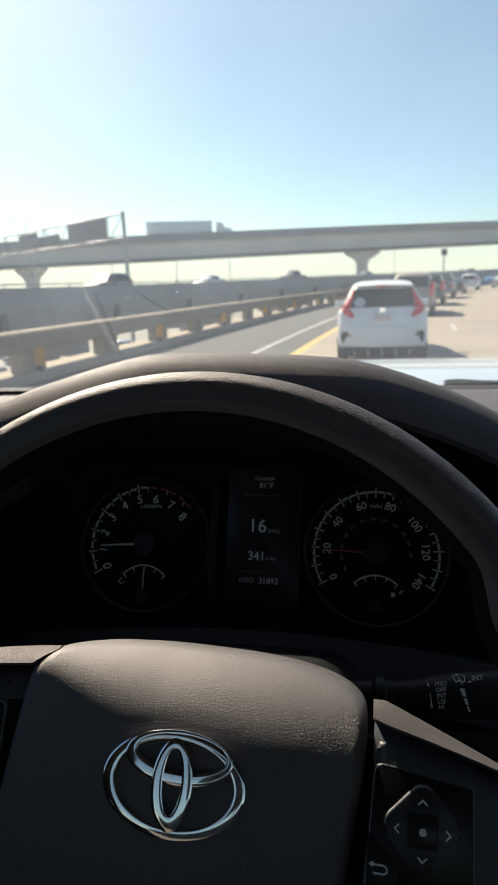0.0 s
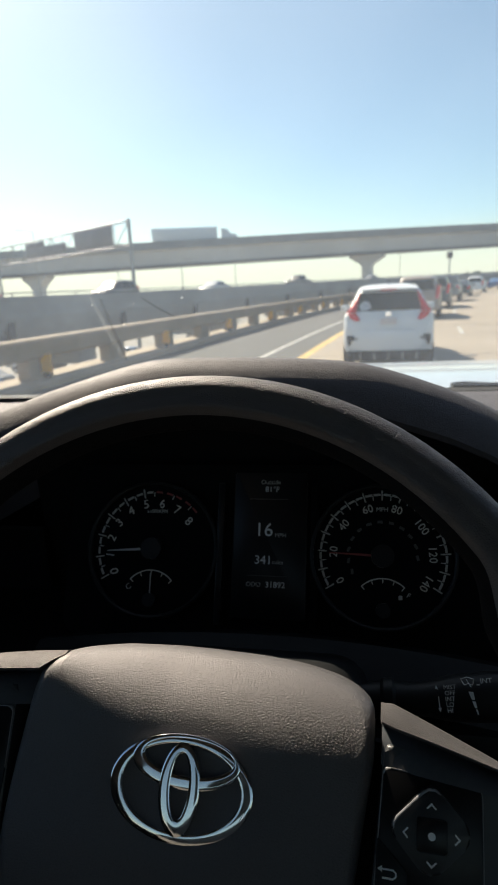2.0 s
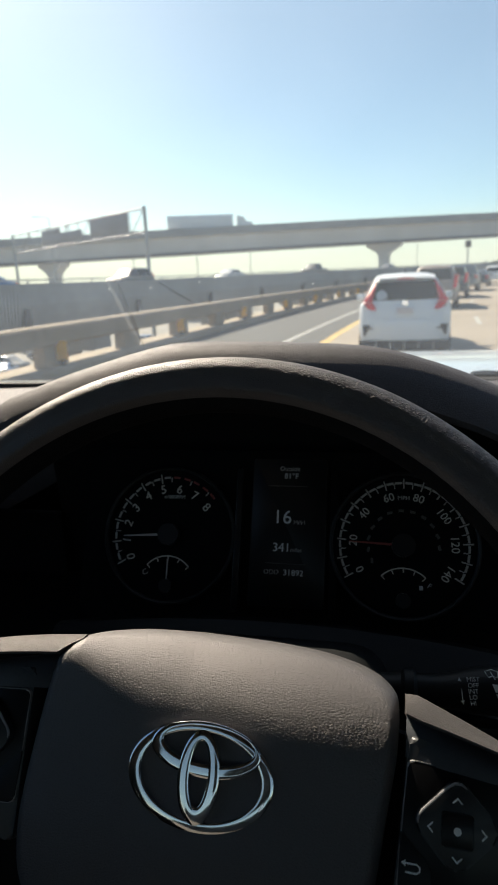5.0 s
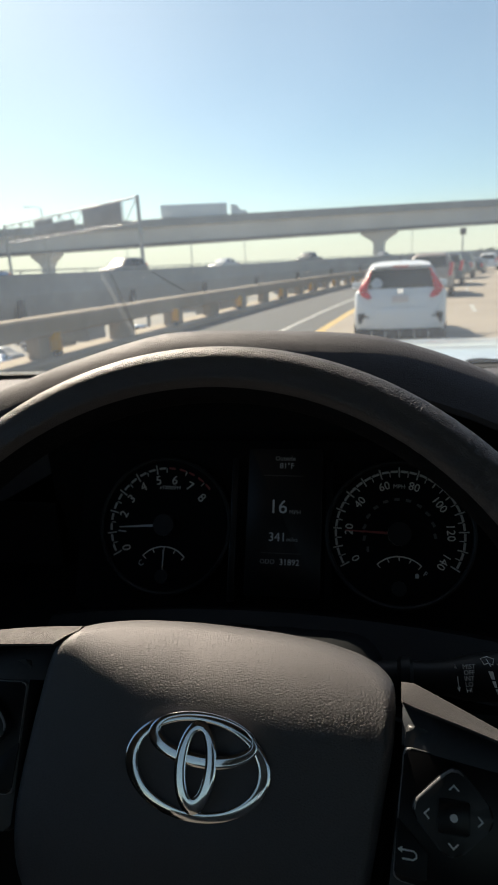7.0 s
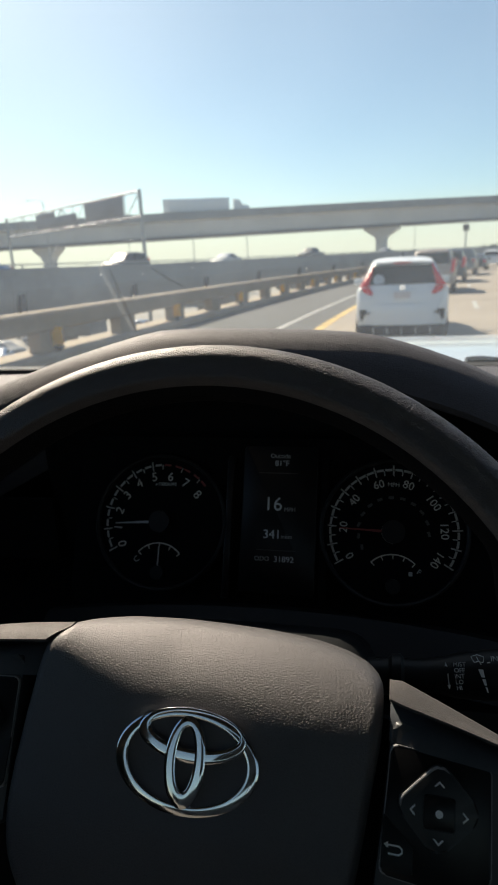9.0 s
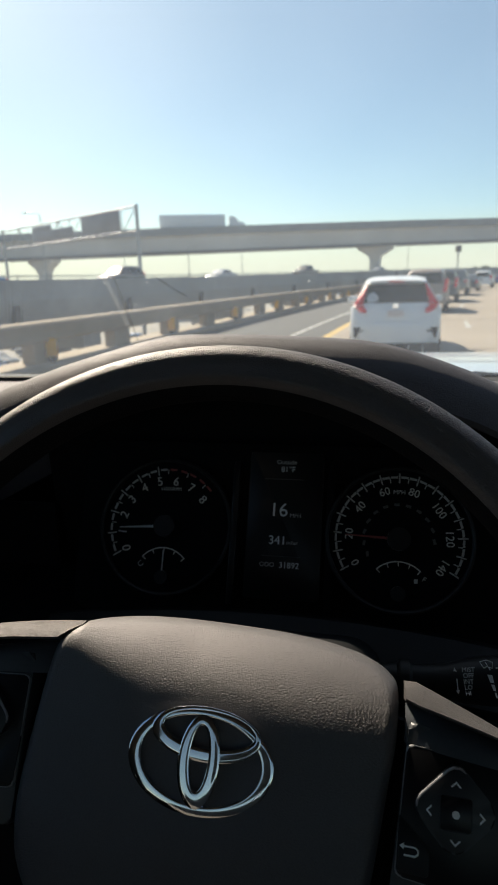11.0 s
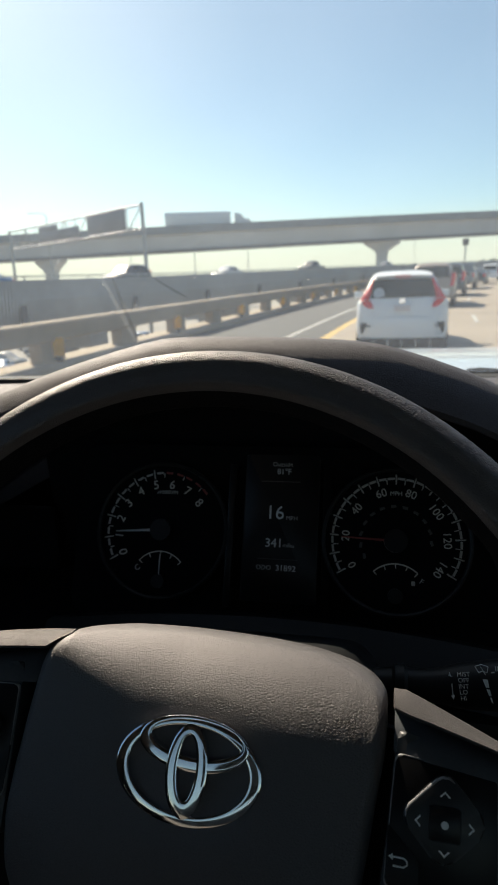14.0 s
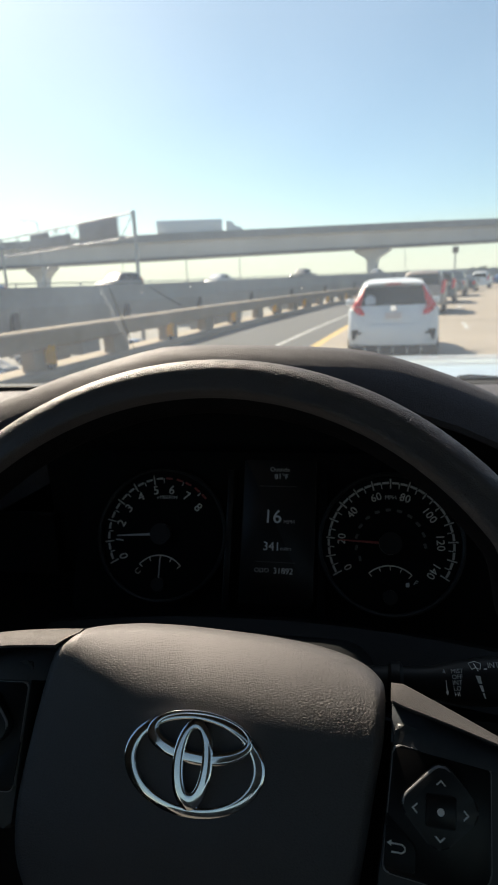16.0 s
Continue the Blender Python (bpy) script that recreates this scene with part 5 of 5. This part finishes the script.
for k in range(5):
    part("bumper_slat", box(-0.52 + 0.26 * k - 0.008, -0.52 + 0.26 * k + 0.008, -0.045, -0.03, 0.14, 0.27, 0.003), WHEEL_METAL, fit)
part("wiper_arm", tube([(0.02, 0.085, 1.05), (0.18, 0.10, 1.09), (0.34, 0.105, 1.10)], 0.008, 6), TYRE, fit)
part("aerial", tube([(0, 0.75, 1.51), (0, 0.62, 1.64)], 0.006, 5), TYRE, fit)

# the queue ahead in the lane and the next lanes
vehicle("sport_utility", "tan sport utility vehicle queueing behind another car", "car", "suv", "tan", on_road(1.0, 26.5), "cars in the queue")
vehicle("sport_utility", "dark sport utility vehicle in the queue ahead", "car", "suv", "dark", on_road(1.3, 36.0), "cars in the queue")
vehicle("pickup", "silver-grey pickup truck in the queue ahead", "car", "pickup", "grey", on_road(1.5, 46.5), "cars in the queue")
vehicle("sedan", "dark saloon car in the queue ahead", "car", "sedan", "dark", on_road(1.7, 59), "cars in the queue")
vehicle("sport_utility", "white sport utility vehicle in the queue ahead", "car", "suv", "white", on_road(2.0, 71), "cars in the queue")
vehicle("sedan", "silver saloon car further along the road", "car", "sedan", "silver", on_road(4.4, 82), "cars in the queue")
vehicle("sedan", "dark blue saloon car further along the road", "car", "sedan", "blue", on_road(1.2, 96), "cars in the queue")
vehicle("sedan", "pale saloon car further along the road", "car", "sedan", "white", on_road(4.4, 112), "cars in the queue")

# cars on the ramp, seen over its parapet
for name, label, kind, color, y in (("sedan", "blue saloon car on the ramp behind the parapet", "sedan", "blue", 34), ("sport_utility", "dark sport utility vehicle on the ramp behind the parapet", "suv", "dark", 50),
                                    ("sedan", "silver saloon car on the ramp behind the parapet", "sedan", "silver", 68), ("pickup", "dark pickup truck on the ramp behind the parapet", "pickup", "dark", 92),
                                    ("sedan", "grey saloon car on the ramp behind the parapet", "sedan", "grey", 120)):
    vehicle(name, label, "car", kind, color, on_road(-24.5, y, 1.0 + ramp_rise(y), 180), "cars on the ramp")

# parked vehicles on the street below, seen under the rail
rnd = random.Random(7)
spots = [(-36, 52), (-41, 58), (-46, 63), (-33, 60), (-38, 67), (-28, 62), (-24, 68), (-44, 74), (-20, 74), (-30, 78), (-52, 70), (-14, 80)]
for k, (x, y) in enumerate(spots):
    color = ("blue", "grey", "silver", "red", "dark", "white", "tan", "silver", "white", "blue", "red", "grey")[k]
    kind = ("sedan", "suv", "pickup", "hatch")[k % 4]
    vehicle({"sedan": "sedan", "suv": "sport_utility", "pickup": "pickup", "hatch": "hatchback"}[kind], "parked %s vehicle on the street below the viaduct" % color, "car", kind, color,
            pose(x, y, -7.0, 0, 0, rnd.choice((75, -100, 20, 95))), "vehicles parked below")

# white lorry crossing the flyover
tx = -42.0
turn = math.degrees(math.atan(float(np.polyval(np.polyder(FY), tx)))) - 90
a = fly(tx, 3.2, 4.3)
lorry = thing("lorry", "long white box lorry crossing the flyover", "lorry", pose(a[0], a[1], a[2], 0, 0, turn))
part("trailer", box(-1.3, 1.3, -8.0, 8.0, 1.15, 4.05, 0.06), PAINTS["white"], lorry)
part("cab", loft([[(-1.2, y, 0.6), (1.2, y, 0.6), (1.2, y, h), (-1.2, y, h)] for y, h in ((9.0, 3.7), (10.6, 3.4), (11.2, 2.4), (12.6, 2.2), (13.0, 1.6))], closed=True, caps=True), PAINTS["white"], lorry)
part("underframe", box(-1.1, 1.1, -7.8, 12.6, 0.75, 1.15, 0.04), TYRE, lorry)
for y in (-6.6, -5.3, 8.0, 9.3, 12.0):
    for sx in (-1, 1):
        part("wheel", tube([(sx * 0.9, y, 0.52), (sx * 1.22, y, 0.52)], 0.52, 20), TYRE, lorry)

# ---------------------------------------------------------------- sign gantry over the ramp, lamps and poles
gantry = thing("sign_gantry", "grey steel truss gantry carrying two large signs seen from behind", "sign gantry")
gl, gr = Vector((-50.6, 80.6, 0.9)), Vector((-22.8, 60.0, 0.9))
gd = (gr - gl).normalized()
z0, z1 = 6.45, 8.75
for e, base in ((gl, -7.0), (gr, -7.0)):
    part("gantry_post", tube([(e.x, e.y, base), (e.x, e.y, z1 + 0.2)], 0.22, 12, r1=0.18), STEEL, gantry)
n = 12
for z in (z0, z1):
    part("chord", tube([(gl.x, gl.y, z), (gr.x, gr.y, z)], 0.10, 8), STEEL, gantry)
for k in range(n):
    p, q = gl.lerp(gr, k / n), gl.lerp(gr, (k + 1) / n)
    za, zb = (z0, z1) if k % 2 else (z1, z0)
    part("brace", tube([(p.x, p.y, za), (q.x, q.y, zb)], 0.06, 6), STEEL, gantry)
    part("brace", tube([(q.x, q.y, z0), (q.x, q.y, z1)], 0.05, 6), STEEL, gantry)
for s0, s1, h0, h1 in ((0.30, 0.62, 6.7, 7.9), (0.30, 0.46, 7.9, 8.5), (0.68, 0.92, 6.7, 8.6)):
    p, q = gl.lerp(gr, s0), gl.lerp(gr, s1)
    c = (p + q) / 2
    part("sign_panel", box(-(q - p).length / 2, (q - p).length / 2, -0.30, -0.22, h0, h1, 0.02), SIGN_BACK, gantry, "grey back of a road sign", m=pose(c.x, c.y, 0, 0, 0, math.degrees(math.atan2(gd.y, gd.x))))


def street_lamp(x, y, base, h, arm, label):
    s = thing("street_lamp", label, "street lamp", pose(x, y, base), "street lamps")
    part("pole", tube([(0, 0, 0), (0, 0, h * 0.5), (0, 0, h)], 0.12, 10, r1=0.07), STEEL, s)
    part("arm", tube([(0, 0, h - 0.05), (arm * 0.35, 0, h + 0.28), (arm, 0, h + 0.35)], 0.05, 8), STEEL, s)
    part("lamp_head", box(arm - 0.35, arm + 0.35, -0.14, 0.14, h + 0.28, h + 0.42, 0.05), STEEL, s)


street_lamp(-46, 83, -7.0, 18.0, -2.3, "tall grey steel street lamp with a single arm")
street_lamp(-33, 112, -7.0, 14.3, 1.6, "slim grey street lamp standing on the ramp")
for x, y, h in ((-27, 132, 14.5), (-48, 118, 13.5), (-58, 105, 12.0), (12, 210, 18.0)):
    street_lamp(x, y, -7.0, h, 0.8, "slim grey pole rising from the street below")
tower = thing("mast", "distant dark mast with a box on its top", "mast", pose(55, 420, -7))
part("pole", tube([(0, 0, 0), (0, 0, 24)], 0.5, 8), STEEL, tower)
part("mast_box", box(-1.8, 1.8, -1.5, 1.5, 22, 26, 0.4), DRAIN, tower)


# ---------------------------------------------------------------- glowing backdrop ring painted as horizon haze
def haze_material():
    """Glow painted as pale haze, thick at the horizon and thinning out upwards."""
    m = bpy.data.materials.new("painted_haze_glow")
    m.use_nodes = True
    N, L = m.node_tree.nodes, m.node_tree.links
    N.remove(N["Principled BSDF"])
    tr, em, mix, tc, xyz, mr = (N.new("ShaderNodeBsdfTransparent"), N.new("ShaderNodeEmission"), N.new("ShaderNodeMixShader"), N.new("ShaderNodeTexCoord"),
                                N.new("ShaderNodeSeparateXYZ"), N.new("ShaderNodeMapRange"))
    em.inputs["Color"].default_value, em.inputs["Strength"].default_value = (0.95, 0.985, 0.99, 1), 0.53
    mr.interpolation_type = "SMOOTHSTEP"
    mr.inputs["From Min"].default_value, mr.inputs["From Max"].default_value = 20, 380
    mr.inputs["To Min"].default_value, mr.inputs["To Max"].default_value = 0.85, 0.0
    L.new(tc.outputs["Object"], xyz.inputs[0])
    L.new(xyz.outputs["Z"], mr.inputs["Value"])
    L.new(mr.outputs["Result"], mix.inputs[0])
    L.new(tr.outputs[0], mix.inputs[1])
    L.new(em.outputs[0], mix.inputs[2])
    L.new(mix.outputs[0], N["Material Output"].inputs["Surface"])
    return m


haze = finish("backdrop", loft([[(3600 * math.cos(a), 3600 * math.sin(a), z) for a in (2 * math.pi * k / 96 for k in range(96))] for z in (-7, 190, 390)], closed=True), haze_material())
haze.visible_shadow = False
tagged(haze, "glowing backdrop painted as pale haze over the far horizon", "haze", kind="structure")


# ---------------------------------------------------------------- distant trees
def tree(x, y, h, seed):
    r = random.Random(seed)
    t = thing("tree", "distant dark green broadleaf tree beyond the viaduct", "tree", pose(x, y, -7.0), "distant trees")
    trunk = tube([(0, 0, 0), (0.1, 0, h * 0.3), (0.0, 0.2, h * 0.6)], 0.35, 7, r1=0.12)
    for k in range(5):
        a = k * 1.26 + r.random()
        tube([(0, 0, h * (0.35 + 0.05 * k)), (math.cos(a) * h * 0.22, math.sin(a) * h * 0.22, h * (0.55 + 0.06 * k))], 0.12, 5, bm=trunk, r1=0.04)
    part("trunk", trunk, BARK, t)
    vs, fs = [], []
    for k in range(900):
        a, b, c = r.random() * 6.283, math.acos(2 * r.random() - 1), (0.35 + 0.65 * r.random())
        lobe = 0.75 + 0.25 * math.sin(3 * a + seed) * math.sin(2 * b + seed)
        p = Vector((math.cos(a) * math.sin(b) * h * 0.42, math.sin(a) * math.sin(b) * h * 0.42, h * 0.64 + math.cos(b) * h * 0.32)) * 1.0
        p = Vector((p.x * c * lobe, p.y * c * lobe, h * 0.64 + (p.z - h * 0.64) * c * lobe))
        s = h * 0.045 * (0.6 + r.random())
        u = Vector((r.random() - 0.5, r.random() - 0.5, r.random() - 0.5)).normalized()
        w = u.orthogonal().normalized()
        i = len(vs)
        vs += [p + u * s, p + w * s * 0.6, p - u * s, p - w * s * 0.6]
        fs.append((i, i + 1, i + 2, i + 3))
    me = bpy.data.meshes.new("crown")
    me.from_pydata([tuple(v) for v in vs], [], fs)
    me.materials.append(LEAF)
    o = new("crown", me)
    o.parent = t


for k, (x, y, h) in enumerate(((34, 205, 12), (44, 215, 11), (58, 225, 12.5), (70, 228, 13), (-12, 190, 9.5), (-40, 180, 9), (20, 215, 10.5), (90, 240, 13), (84, 232, 12), (104, 250, 13))):
    tree(x, y, h, k + 3)
